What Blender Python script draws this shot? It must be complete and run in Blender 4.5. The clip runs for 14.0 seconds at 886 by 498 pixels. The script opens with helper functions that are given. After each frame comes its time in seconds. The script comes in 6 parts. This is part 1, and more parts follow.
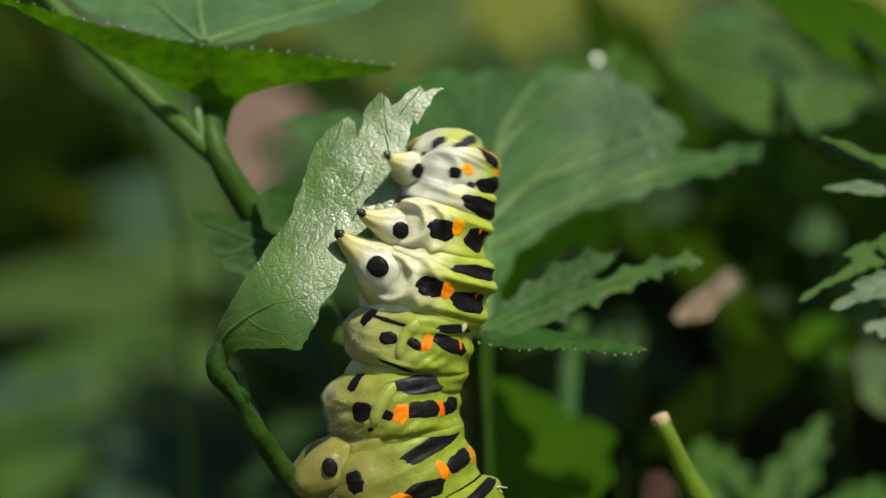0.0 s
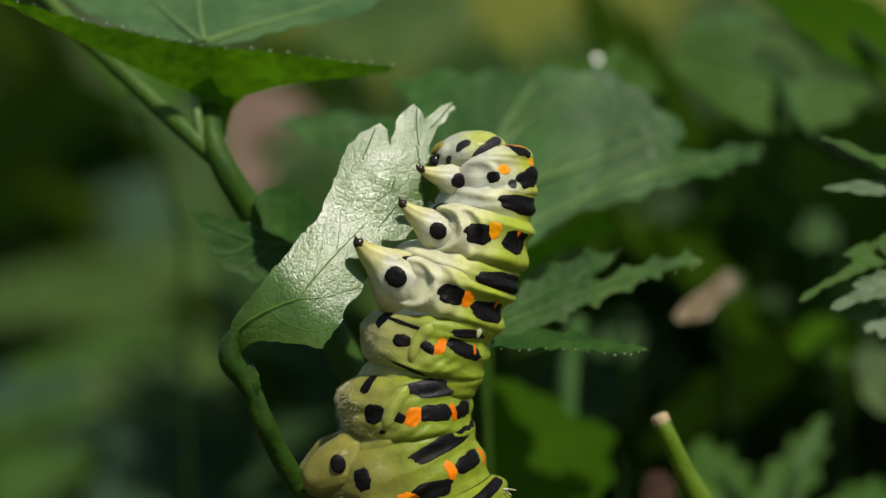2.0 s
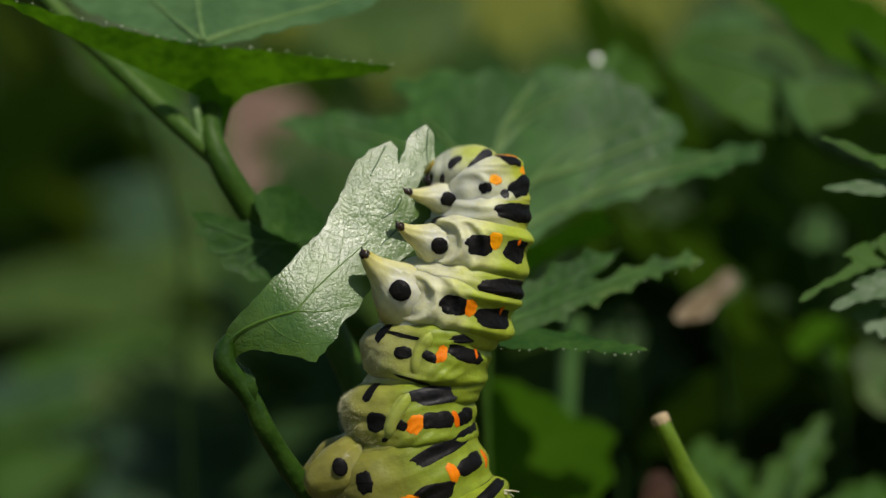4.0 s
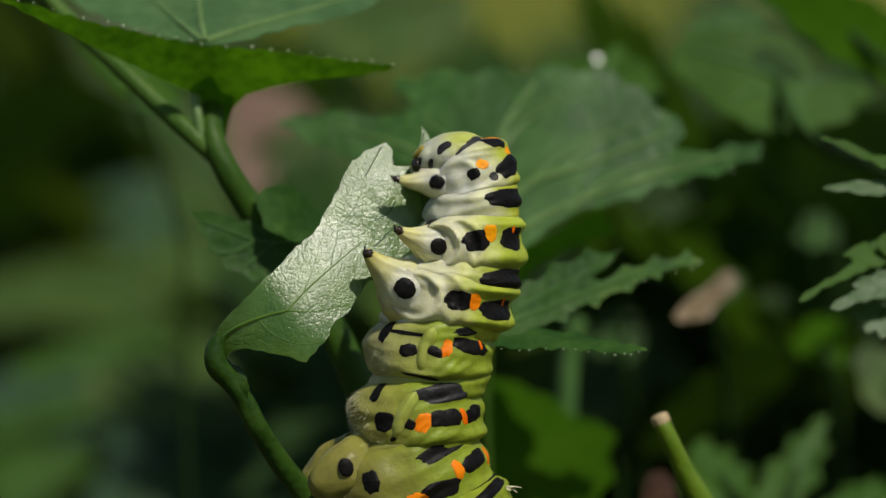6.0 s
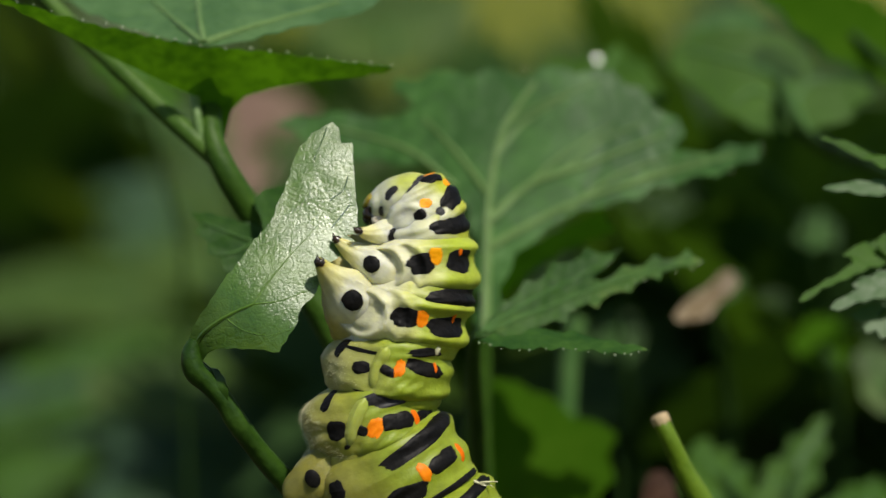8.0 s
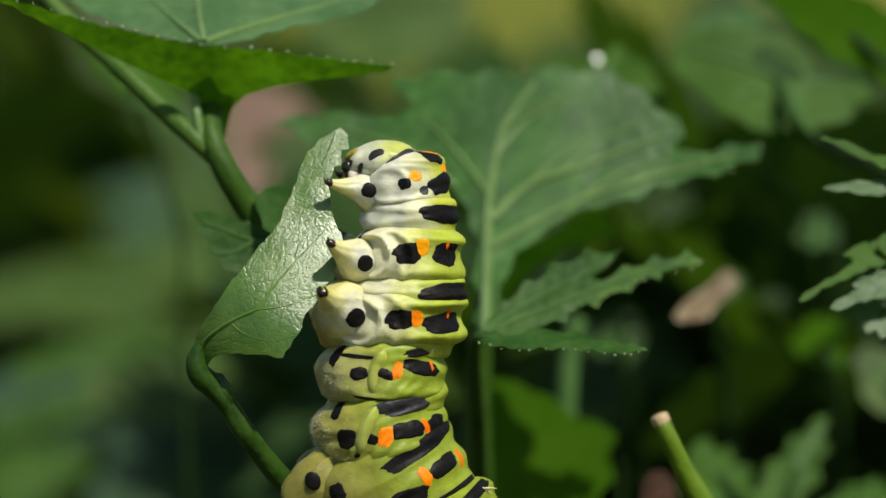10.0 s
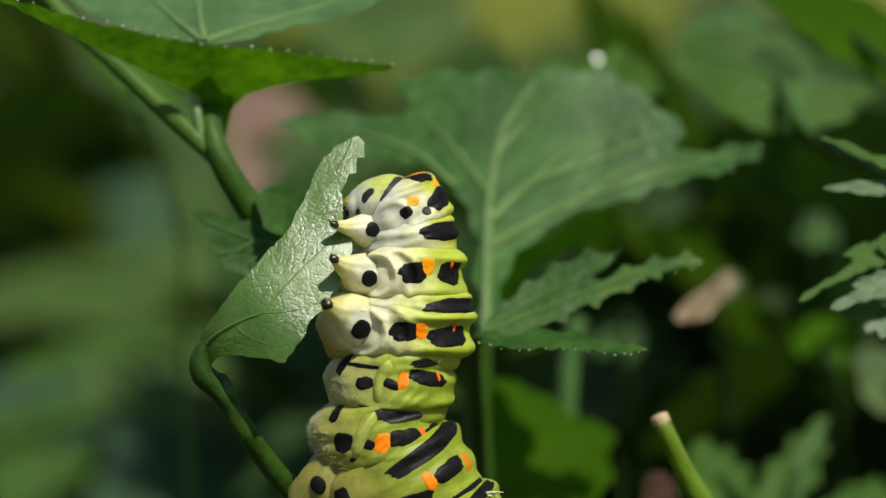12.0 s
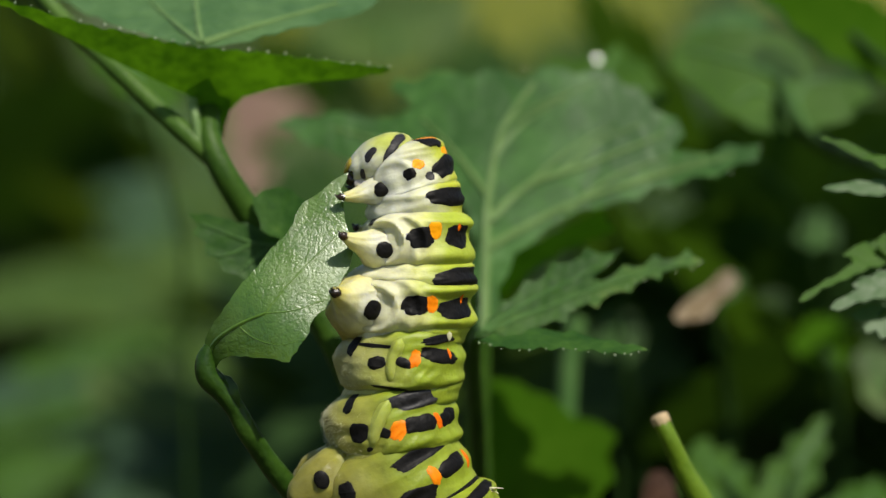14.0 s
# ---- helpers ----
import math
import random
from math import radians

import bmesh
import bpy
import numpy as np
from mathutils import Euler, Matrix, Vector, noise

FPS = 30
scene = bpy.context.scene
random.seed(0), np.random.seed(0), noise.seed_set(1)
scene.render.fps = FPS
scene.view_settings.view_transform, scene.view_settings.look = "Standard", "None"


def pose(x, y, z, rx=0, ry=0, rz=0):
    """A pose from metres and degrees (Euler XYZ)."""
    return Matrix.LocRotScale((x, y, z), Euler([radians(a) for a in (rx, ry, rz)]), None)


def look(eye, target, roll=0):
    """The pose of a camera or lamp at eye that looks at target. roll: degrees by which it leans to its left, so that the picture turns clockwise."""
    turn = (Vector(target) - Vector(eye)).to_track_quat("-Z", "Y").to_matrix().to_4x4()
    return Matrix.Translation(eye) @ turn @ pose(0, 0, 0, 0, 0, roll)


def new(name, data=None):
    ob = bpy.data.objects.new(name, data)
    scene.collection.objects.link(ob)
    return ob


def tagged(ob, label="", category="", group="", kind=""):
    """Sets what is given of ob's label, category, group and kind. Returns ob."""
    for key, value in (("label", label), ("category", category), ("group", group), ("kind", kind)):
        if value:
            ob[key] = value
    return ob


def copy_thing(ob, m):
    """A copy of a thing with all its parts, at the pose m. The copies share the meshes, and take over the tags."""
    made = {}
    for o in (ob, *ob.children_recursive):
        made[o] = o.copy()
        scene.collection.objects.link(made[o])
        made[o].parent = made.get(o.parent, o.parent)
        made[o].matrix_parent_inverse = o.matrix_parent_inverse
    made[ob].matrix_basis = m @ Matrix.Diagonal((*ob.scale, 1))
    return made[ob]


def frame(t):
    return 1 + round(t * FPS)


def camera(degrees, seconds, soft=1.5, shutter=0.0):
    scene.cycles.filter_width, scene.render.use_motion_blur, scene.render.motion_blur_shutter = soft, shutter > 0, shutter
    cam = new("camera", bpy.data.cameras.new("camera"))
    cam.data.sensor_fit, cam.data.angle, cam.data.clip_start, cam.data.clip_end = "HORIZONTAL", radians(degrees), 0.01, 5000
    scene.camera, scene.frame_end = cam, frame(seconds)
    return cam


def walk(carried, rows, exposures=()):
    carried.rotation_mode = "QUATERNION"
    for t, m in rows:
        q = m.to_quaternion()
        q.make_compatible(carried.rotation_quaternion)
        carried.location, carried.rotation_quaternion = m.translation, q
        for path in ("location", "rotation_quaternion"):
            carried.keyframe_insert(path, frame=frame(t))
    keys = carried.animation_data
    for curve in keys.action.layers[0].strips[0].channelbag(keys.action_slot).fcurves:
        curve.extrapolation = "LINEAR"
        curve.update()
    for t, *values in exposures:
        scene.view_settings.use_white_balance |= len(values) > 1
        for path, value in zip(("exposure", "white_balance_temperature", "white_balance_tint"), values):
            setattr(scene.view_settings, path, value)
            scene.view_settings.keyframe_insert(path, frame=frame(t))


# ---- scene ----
D = 137.85                       # millimetres from the lens to the caterpillar
BASE = pose(0, 0, 0.2, -8, 0, 0)  # the axes round the caterpillar: x across, y away, z up, leaning with the lens

cam = camera(20.0, 14.0, shutter=0.4)
cam.data.dof.use_dof = True
cam.data.dof.focus_distance = (D - 2.6) * 0.001
cam.data.dof.aperture_fstop = 27.0
STILL = BASE @ pose(0, -D * 0.001, 0, 90, 0, 0)
walk(cam, [(0.0, STILL), (14.0, STILL)], exposures=[(0.0, 0.22), (0.5, 0.1), (1.5, -0.02), (2.5, -0.14), (5.5, -0.27), (7.5, -0.03), (8.0, 0.1), (10.5, 0.25), (14.0, 0.28)])

# ---- light ----
SUN = Vector((0.33, -0.42, 0.85)).normalized()
world = bpy.data.worlds.new("world")
scene.world = world
world.use_nodes = True
nt = world.node_tree
sky = nt.nodes.new("ShaderNodeTexSky")
sky.sky_type, sky.sun_disc = "NISHITA", False
sky.sun_elevation = math.asin(SUN.z)
sky.sun_rotation = math.atan2(SUN.x, SUN.y)
nt.links.new(sky.outputs[0], nt.nodes["Background"].inputs[0])
nt.nodes["Background"].inputs[1].default_value = 0.08
sun = bpy.data.lights.new("sun", "SUN")
sun.energy, sun.angle, sun.color = 4.05, radians(0.5), (1.0, 0.94, 0.82)
sun_ob = new("sun", sun)
sun_ob.matrix_world = look(SUN * 3, (0, 0, 0))


# ---- materials ----
def material(name, low, high, rough=0.5, scale=300.0, bump=0.0, bump_scale=2000.0, thin=0.0, flesh=0.0, spread=(0.35, 0.65), coat=0.0, spec=0.5, thin_colour=None, fleck=None, patchy=0.0):
    """Two tones in a noise of two sizes, a fine relief; thin: light let through; flesh: scattering under the skin."""
    m = bpy.data.materials.new(name)
    m.use_nodes = True
    t = m.node_tree
    p, out = t.nodes["Principled BSDF"], t.nodes["Material Output"]
    at = t.nodes.new("ShaderNodeTexCoord")
    n1, n2 = t.nodes.new("ShaderNodeTexNoise"), t.nodes.new("ShaderNodeTexNoise")
    n1.inputs["Scale"].default_value, n1.inputs["Detail"].default_value = scale, 3
    n2.inputs["Scale"].default_value, n2.inputs["Detail"].default_value = scale * 6, 2
    mix = t.nodes.new("ShaderNodeMath")
    mix.operation = "MULTIPLY_ADD"
    mix.inputs[1].default_value = 0.35
    half = t.nodes.new("ShaderNodeMath")
    half.operation = "MULTIPLY"
    half.inputs[1].default_value = 0.65
    ramp = t.nodes.new("ShaderNodeValToRGB")
    ramp.color_ramp.elements[0].position, ramp.color_ramp.elements[1].position = spread
    ramp.color_ramp.elements[0].color, ramp.color_ramp.elements[1].color = (*low, 1), (*high, 1)
    if fleck:
        e = ramp.color_ramp.elements.new(min(0.98, spread[1] + 0.12))
        e.color = (*fleck, 1)
    for n in (n1, n2):
        t.links.new(at.outputs["Object"], n.inputs["Vector"])
    t.links.new(n1.outputs[0], half.inputs[0])
    t.links.new(n2.outputs[0], mix.inputs[0])
    t.links.new(half.outputs[0], mix.inputs[2])
    t.links.new(mix.outputs[0], ramp.inputs[0])
    t.links.new(ramp.outputs[0], p.inputs["Base Color"])
    p.inputs["Roughness"].default_value = rough
    if patchy:
        gl, gn = t.nodes.new("ShaderNodeMapRange"), t.nodes.new("ShaderNodeTexNoise")
        gn.inputs["Scale"].default_value, gn.inputs["Detail"].default_value = scale * 0.7, 4
        gl.inputs["From Min"].default_value, gl.inputs["From Max"].default_value = 0.38, 0.62
        gl.inputs["To Min"].default_value, gl.inputs["To Max"].default_value = rough, rough + patchy
        t.links.new(at.outputs["Object"], gn.inputs["Vector"])
        t.links.new(gn.outputs[0], gl.inputs["Value"])
        t.links.new(gl.outputs[0], p.inputs["Roughness"])
    p.inputs["Specular IOR Level"].default_value = spec
    p.inputs["Coat Weight"].default_value = coat
    p.inputs["Coat Roughness"].default_value = 0.3
    if flesh:
        p.inputs["Subsurface Weight"].default_value = flesh
        p.inputs["Subsurface Radius"].default_value = (1.0, 0.95, 0.45)
        p.inputs["Subsurface Scale"].default_value = 0.00045
    if bump:
        nb, b = t.nodes.new("ShaderNodeTexNoise"), t.nodes.new("ShaderNodeBump")
        nb.inputs["Scale"].default_value, nb.inputs["Detail"].default_value = bump_scale, 2
        b.inputs["Strength"].default_value, b.inputs["Distance"].default_value = bump, 0.3 / bump_scale
        t.links.new(at.outputs["Object"], nb.inputs["Vector"])
        t.links.new(nb.outputs[0], b.inputs["Height"])
        t.links.new(b.outputs[0], p.inputs["Normal"])
    if thin:
        tr, sh = t.nodes.new("ShaderNodeBsdfTranslucent"), t.nodes.new("ShaderNodeMixShader")
        hue = t.nodes.new("ShaderNodeMix")
        hue.data_type, hue.blend_type = "RGBA", "MULTIPLY"
        hue.inputs["Factor"].default_value = 1.0
        hue.inputs[7].default_value = (*(thin_colour or (2.6, 2.4, 0.5)), 1)
        t.links.new(ramp.outputs[0], hue.inputs[6])
        t.links.new(hue.outputs[2], tr.inputs["Color"])
        sh.inputs[0].default_value = thin
        t.links.new(p.outputs[0], sh.inputs[1])
        t.links.new(tr.outputs[0], sh.inputs[2])
        t.links.new(sh.outputs[0], out.inputs["Surface"])
    return m


def skin(name, belly, flank, back, edges, rough=0.44):
    """Caterpillar skin: pigment that runs from the belly over the flank to the back (local x), mottled."""
    m = material(name, belly, back, rough, 500.0, 0.35, 4200.0, flesh=0.75, spec=0.32)
    t = m.node_tree
    p = t.nodes["Principled BSDF"]
    at = t.nodes["Texture Coordinate"]
    sep, fit, wob, add = (t.nodes.new(k) for k in ("ShaderNodeSeparateXYZ", "ShaderNodeMapRange", "ShaderNodeTexNoise", "ShaderNodeMath"))
    t.links.new(at.outputs["Object"], sep.inputs[0])
    wob.inputs["Scale"].default_value, wob.inputs["Detail"].default_value = 700.0, 3
    t.links.new(at.outputs["Object"], wob.inputs["Vector"])
    add.operation = "MULTIPLY_ADD"
    add.inputs[1].default_value = 0.0022
    t.links.new(wob.outputs[0], add.inputs[0])
    t.links.new(sep.outputs[0], add.inputs[2])
    fit.inputs["From Min"].default_value, fit.inputs["From Max"].default_value = -0.003, 0.005
    t.links.new(add.outputs[0], fit.inputs["Value"])
    wr, wn, wb = (t.nodes.new(k) for k in ("ShaderNodeMapping", "ShaderNodeTexNoise", "ShaderNodeBump"))
    wr.inputs["Scale"].default_value = (0.8, 0.8, 2.6)
    wn.inputs["Scale"].default_value, wn.inputs["Detail"].default_value = 900.0, 4
    wb.inputs["Strength"].default_value, wb.inputs["Distance"].default_value = 0.22, 0.0002
    t.links.new(at.outputs["Object"], wr.inputs["Vector"])
    t.links.new(wr.outputs[0], wn.inputs["Vector"])
    t.links.new(wn.outputs[0], wb.inputs["Height"])
    t.links.new(t.nodes["Bump"].outputs[0], wb.inputs["Normal"])
    t.links.new(wb.outputs[0], p.inputs["Normal"])
    ramp = t.nodes.new("ShaderNodeValToRGB")
    els = ramp.color_ramp.elements
    els[0].position, els[0].color = edges[0], (*belly, 1)
    els[1].position, els[1].color = edges[2], (*back, 1)
    mid = els.new(edges[1])
    mid.color = (*flank, 1)
    t.links.new(fit.outputs[0], ramp.inputs[0])
    # mottling: paler and deeper flecks of the same pigment, at two sizes
    fine, tone, hue = (t.nodes.new(k) for k in ("ShaderNodeTexNoise", "ShaderNodeMapRange", "ShaderNodeMix"))
    fine.inputs["Scale"].default_value, fine.inputs["Detail"].default_value = 1100.0, 5
    tone.inputs["From Min"].default_value, tone.inputs["From Max"].default_value = 0.3, 0.7
    tone.inputs["To Min"].default_value, tone.inputs["To Max"].default_value = 0.82, 1.14
    hue.data_type, hue.blend_type = "RGBA", "MULTIPLY"
    hue.inputs["Factor"].default_value = 1.0
    t.links.new(at.outputs["Object"], fine.inputs["Vector"])
    t.links.new(fine.outputs[0], tone.inputs["Value"])
    t.links.new(ramp.outputs[0], hue.inputs[6])
    t.links.new(tone.outputs[0], hue.inputs[7])
    t.links.new(hue.outputs[2], p.inputs["Base Color"])
    return m


SKIN_FRONT = skin("pale_skin", (0.61, 0.60, 0.39), (0.52, 0.53, 0.20), (0.36, 0.43, 0.040), (0.42, 0.57, 0.73))
SKIN_FIRST = skin("white_skin", (0.57, 0.575, 0.45), (0.56, 0.56, 0.34), (0.42, 0.46, 0.04), (0.45, 0.62, 0.78))
SKIN_SIDE = skin("pale_green_skin", (0.39, 0.375, 0.15), (0.33, 0.355, 0.075), (0.26, 0.33, 0.025), (0.15, 0.42, 0.62))
SKIN_REAR = skin("green_skin", (0.31, 0.29, 0.075), (0.29, 0.305, 0.05), (0.24, 0.305, 0.021), (0.15, 0.42, 0.62))
# olive, darkened further: shade on the lower rings is put into it
SKIN_LOW = skin("shaded_olive_skin", (0.23, 0.215, 0.045), (0.24, 0.255, 0.034), (0.24, 0.30, 0.020), (0.2, 0.45, 0.66))
SKIN_FOLD = skin("fold_skin", (0.40, 0.40, 0.13), (0.38, 0.42, 0.085), (0.32, 0.40, 0.042), (0.1, 0.45, 0.7))
SKIN_HEAD = skin("head_skin", (0.55, 0.54, 0.42), (0.56, 0.57, 0.42), (0.42, 0.46, 0.10), (0.2, 0.42, 0.62), 0.36)
SKIN_LEG = skin("leg_skin", (0.62, 0.615, 0.47), (0.60, 0.575, 0.29), (0.52, 0.455, 0.10), (0.15, 0.5, 0.95), 0.42)
# a leg is white round its spot and yellow towards the claw and the base
legs = SKIN_LEG.node_tree
reach = legs.nodes.new("ShaderNodeVectorMath")
reach.operation = "LENGTH"
legs.links.new(legs.nodes["Texture Coordinate"].outputs["Object"], reach.inputs[0])
legs.links.new(reach.outputs["Value"], legs.nodes["Math.002"].inputs[2])
legs.nodes["Map Range"].inputs["From Min"].default_value, legs.nodes["Map Range"].inputs["From Max"].default_value = 0.0014, 0.0042
BLACK = material("black_pigment", (0.003, 0.003, 0.003), (0.009, 0.008, 0.007), 0.5, 900, 0.5, 3200, spec=0.12)
GREY = material("slate_pigment", (0.012, 0.012, 0.013), (0.032, 0.030, 0.031), 0.48, 900, 0.7, 3200, spec=0.22)
ORANGE = material("orange_pigment", (0.80, 0.17, 0.002), (0.90, 0.27, 0.004), 0.45, 900, 0.2, 4500, spec=0.15)
YELLOW_ORANGE = material("yellow_orange_pigment", (0.82, 0.27, 0.0), (0.92, 0.38, 0.004), 0.45, 900, 0.2, 4500, spec=0.15)
ORANGE_RED = material("red_orange_pigment", (0.66, 0.10, 0.0), (0.78, 0.16, 0.0), 0.45, 900, 0.2, 4500, spec=0.15)
HORN = material("brown_horn", (0.006, 0.005, 0.003), (0.045, 0.024, 0.012), 0.25, 1500, 0.2, 5000)
CREAM = material("cream_mouthparts", (0.52, 0.44, 0.33), (0.66, 0.60, 0.50), 0.35, 900, 0.2, 5000, flesh=0.3)
BROW = material("olive_brow", (0.20, 0.13, 0.015), (0.42, 0.36, 0.03), 0.4, 900, 0.3, 5000, flesh=0.2)
HAIR = material("pale_hair", (0.45, 0.43, 0.22), (0.62, 0.60, 0.40), 0.4, 900)
LEAF_NEAR = material("leaf_underside", (0.052, 0.128, 0.008), (0.098, 0.19, 0.018), 0.265, 420, 0.9, 10000, thin=0.2, spec=0.8, patchy=0.13, fleck=(0.13, 0.23, 0.05))


def puckered(m, cells=1900.0, depth=0.000012):
    """Leaf skin drawn in along its finest veins: shallow cushions between them, under the grain."""
    t = m.node_tree
    at, grain = t.nodes["Texture Coordinate"], t.nodes["Bump"]
    net, soft, rise = (t.nodes.new(k) for k in ("ShaderNodeTexVoronoi", "ShaderNodeMapRange", "ShaderNodeBump"))
    net.feature = "DISTANCE_TO_EDGE"
    net.inputs["Scale"].default_value = cells
    soft.interpolation_type = "SMOOTHSTEP"
    soft.inputs["From Max"].default_value = 0.22
    rise.inputs["Strength"].default_value, rise.inputs["Distance"].default_value = 0.7, depth
    t.links.new(at.outputs["Object"], net.inputs["Vector"])
    t.links.new(net.outputs["Distance"], soft.inputs["Value"])
    t.links.new(soft.outputs[0], rise.inputs["Height"])
    t.links.new(rise.outputs[0], grain.inputs["Normal"])
    # glints: a clear wax coat over tiny grains
    dots, tilt = t.nodes.new("ShaderNodeTexNoise"), t.nodes.new("ShaderNodeBump")
    dots.inputs["Scale"].default_value, dots.inputs["Detail"].default_value = 9500.0, 3
    tilt.inputs["Strength"].default_value, tilt.inputs["Distance"].default_value = 1.0, 0.00004
    p = t.nodes["Principled BSDF"]
    p.inputs["Coat Weight"].default_value, p.inputs["Coat Roughness"].default_value = 0.35, 0.17
    t.links.new(at.outputs["Object"], dots.inputs["Vector"])
    t.links.new(dots.outputs[0], tilt.inputs["Height"])
    t.links.new(tilt.outputs[0], p.inputs["Coat Normal"])


puckered(LEAF_NEAR)
VEIN_DARK = material("leaf_vein_dark", (0.025, 0.07, 0.012), (0.04, 0.095, 0.02), 0.5, 600, 0.3, 3000, spec=0.2)
VEIN_DULL = material("leaf_vein_dull", (0.06, 0.14, 0.035), (0.09, 0.18, 0.05), 0.45, 400, 0.3, 2000, thin=0.1, spec=0.2)
VEIN_SOFT = material("leaf_vein_soft", (0.065, 0.145, 0.016), (0.11, 0.20, 0.03), 0.35, 500, 0.4, 4000, thin=0.15, spec=0.4)
VEIN = material("leaf_vein", (0.11, 0.20, 0.05), (0.16, 0.26, 0.08), 0.4, 600, 0.3, 3000, thin=0.1)
STEM = material("leaf_stalk", (0.020, 0.056, 0.004), (0.045, 0.100, 0.010), 0.48, 500, 0.4, 2500, spec=0.16)
LEAF_MID = material("leaf_fresh", (0.020, 0.066, 0.008), (0.044, 0.112, 0.015), 0.42, 300, 0.5, 1500, thin=0.25, spec=0.2, fleck=(0.14, 0.21, 0.05), spread=(0.40, 0.60), patchy=0.15)
LEAF_BROAD = material("leaf_broad", (0.028, 0.086, 0.016), (0.055, 0.145, 0.030), 0.42, 160, 0.4, 900, thin=0.22, spec=0.2, fleck=(0.10, 0.21, 0.065), patchy=0.2, spread=(0.42, 0.58))
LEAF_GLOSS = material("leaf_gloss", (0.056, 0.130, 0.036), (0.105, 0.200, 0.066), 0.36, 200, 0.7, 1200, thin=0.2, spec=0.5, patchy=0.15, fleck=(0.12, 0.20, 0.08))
LEAF_TOP = material("leaf_upper", (0.028, 0.076, 0.007), (0.054, 0.126, 0.013), 0.5, 180, 0.5, 1200, thin=0.22, spec=0.1, fleck=(0.080, 0.165, 0.028))
LEAF_PALE = material("leaf_pale", (0.036, 0.088, 0.024), (0.066, 0.130, 0.042), 0.45, 180, 0.5, 1200, thin=0.2, spec=0.25)
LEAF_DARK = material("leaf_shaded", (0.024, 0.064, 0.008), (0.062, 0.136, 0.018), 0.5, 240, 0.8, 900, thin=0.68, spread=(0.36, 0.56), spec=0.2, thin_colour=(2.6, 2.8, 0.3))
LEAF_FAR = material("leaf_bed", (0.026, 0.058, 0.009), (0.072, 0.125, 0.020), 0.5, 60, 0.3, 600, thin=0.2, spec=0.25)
DROP = material("leaf_tooth", (0.22, 0.30, 0.15), (0.36, 0.42, 0.26), 0.3, 900)
WATER = material("water", (0.5, 0.6, 0.5), (0.6, 0.7, 0.6), 0.2, 100)
WATER.node_tree.nodes["Principled BSDF"].inputs["Transmission Weight"].default_value = 0.6
WATER.node_tree.nodes["Principled BSDF"].inputs["IOR"].default_value = 1.33
BROWN = material("shrivelled_leaf", (0.030, 0.014, 0.008), (0.075, 0.036, 0.020), 0.7, 300, 0.6, 1500, spec=0.15)
TAN = material("dry_leaf", (0.11, 0.075, 0.030), (0.20, 0.138, 0.060), 0.6, 200, 0.4, 1500, thin=0.1, thin_colour=(1.2, 1.1, 0.9))
CUT = material("cut_stalk_end", (0.34, 0.25, 0.13), (0.48, 0.36, 0.20), 0.6, 900, 0.4, 3000)
# bed leaf colour darkened: shade among the plants is put into it
LEAF_SHADE = material("leaf_shade_dark", (0.014, 0.038, 0.008), (0.032, 0.074, 0.014), 0.55, 60, 0.3, 600, thin=0.3, spec=0.15)
# stalk green in three steps, shaded to sunlit: the light is in the colour
STEM_DARK = material("bent_stalk", (0.013, 0.040, 0.003), (0.034, 0.080, 0.008), 0.4, 500, 0.5, 2500, spec=0.25)
STEM_MID = material("side_stalk", (0.040, 0.095, 0.010), (0.075, 0.145, 0.022), 0.48, 500, 0.4, 2500, spec=0.18)
STEM_LIT = material("lit_stalk", (0.075, 0.140, 0.005), (0.125, 0.205, 0.011), 0.42, 500, 0.4, 2500, spec=0.3)
LEAF_BACK = material("leaf_deep_green", (0.030, 0.088, 0.002), (0.048, 0.115, 0.005), 0.7, 120, 0.4, 1200, thin=0.3, spec=0.02, thin_colour=(1.9, 2.2, 0.25))
# between lit and dark bed leaves: half shade put into the colour
LEAF_HALF = material("leaf_half_shade", (0.020, 0.052, 0.025), (0.045, 0.096, 0.042), 0.5, 60, 0.3, 600, thin=0.2, spec=0.2)
SOIL = material("garden_soil", (0.02, 0.015, 0.009), (0.05, 0.037, 0.023), 0.95, 30, 0.9, 160, spec=0.1)
LAWN = material("lawn", (0.075, 0.10, 0.010), (0.14, 0.155, 0.022), 0.9, 3, 0.6, 90, spec=0.05, spread=(0.3, 0.6))
PINK = material("faded_leaf", (0.16, 0.10, 0.072), (0.25, 0.165, 0.125), 0.7, 60, 0.5, 500, thin=0.15, thin_colour=(1.0, 1.0, 1.0), spec=0.2)


# ---- mesh helpers (millimetres in, metres out) ----
def part(name, bm, mat, parent=None, label="", smooth=True):
    me = bpy.data.meshes.new(name)
    for f in bm.faces:
        f.smooth = smooth
    bm.to_mesh(me)
    bm.free()
    if smooth:
        me.set_sharp_from_angle(angle=radians(50))
    me.materials.append(mat)
    ob = new(name, me)
    if parent:
        ob.parent = parent
    if label:
        ob["label"] = label
    return ob


def empty(name, m, label, category, group=""):
    ob = new(name)
    ob.empty_display_size = 0.002
    ob.matrix_world = m
    return tagged(ob, label, category, group)


def V(x, y, z):
    return Vector((x * 0.001, y * 0.001, z * 0.001))


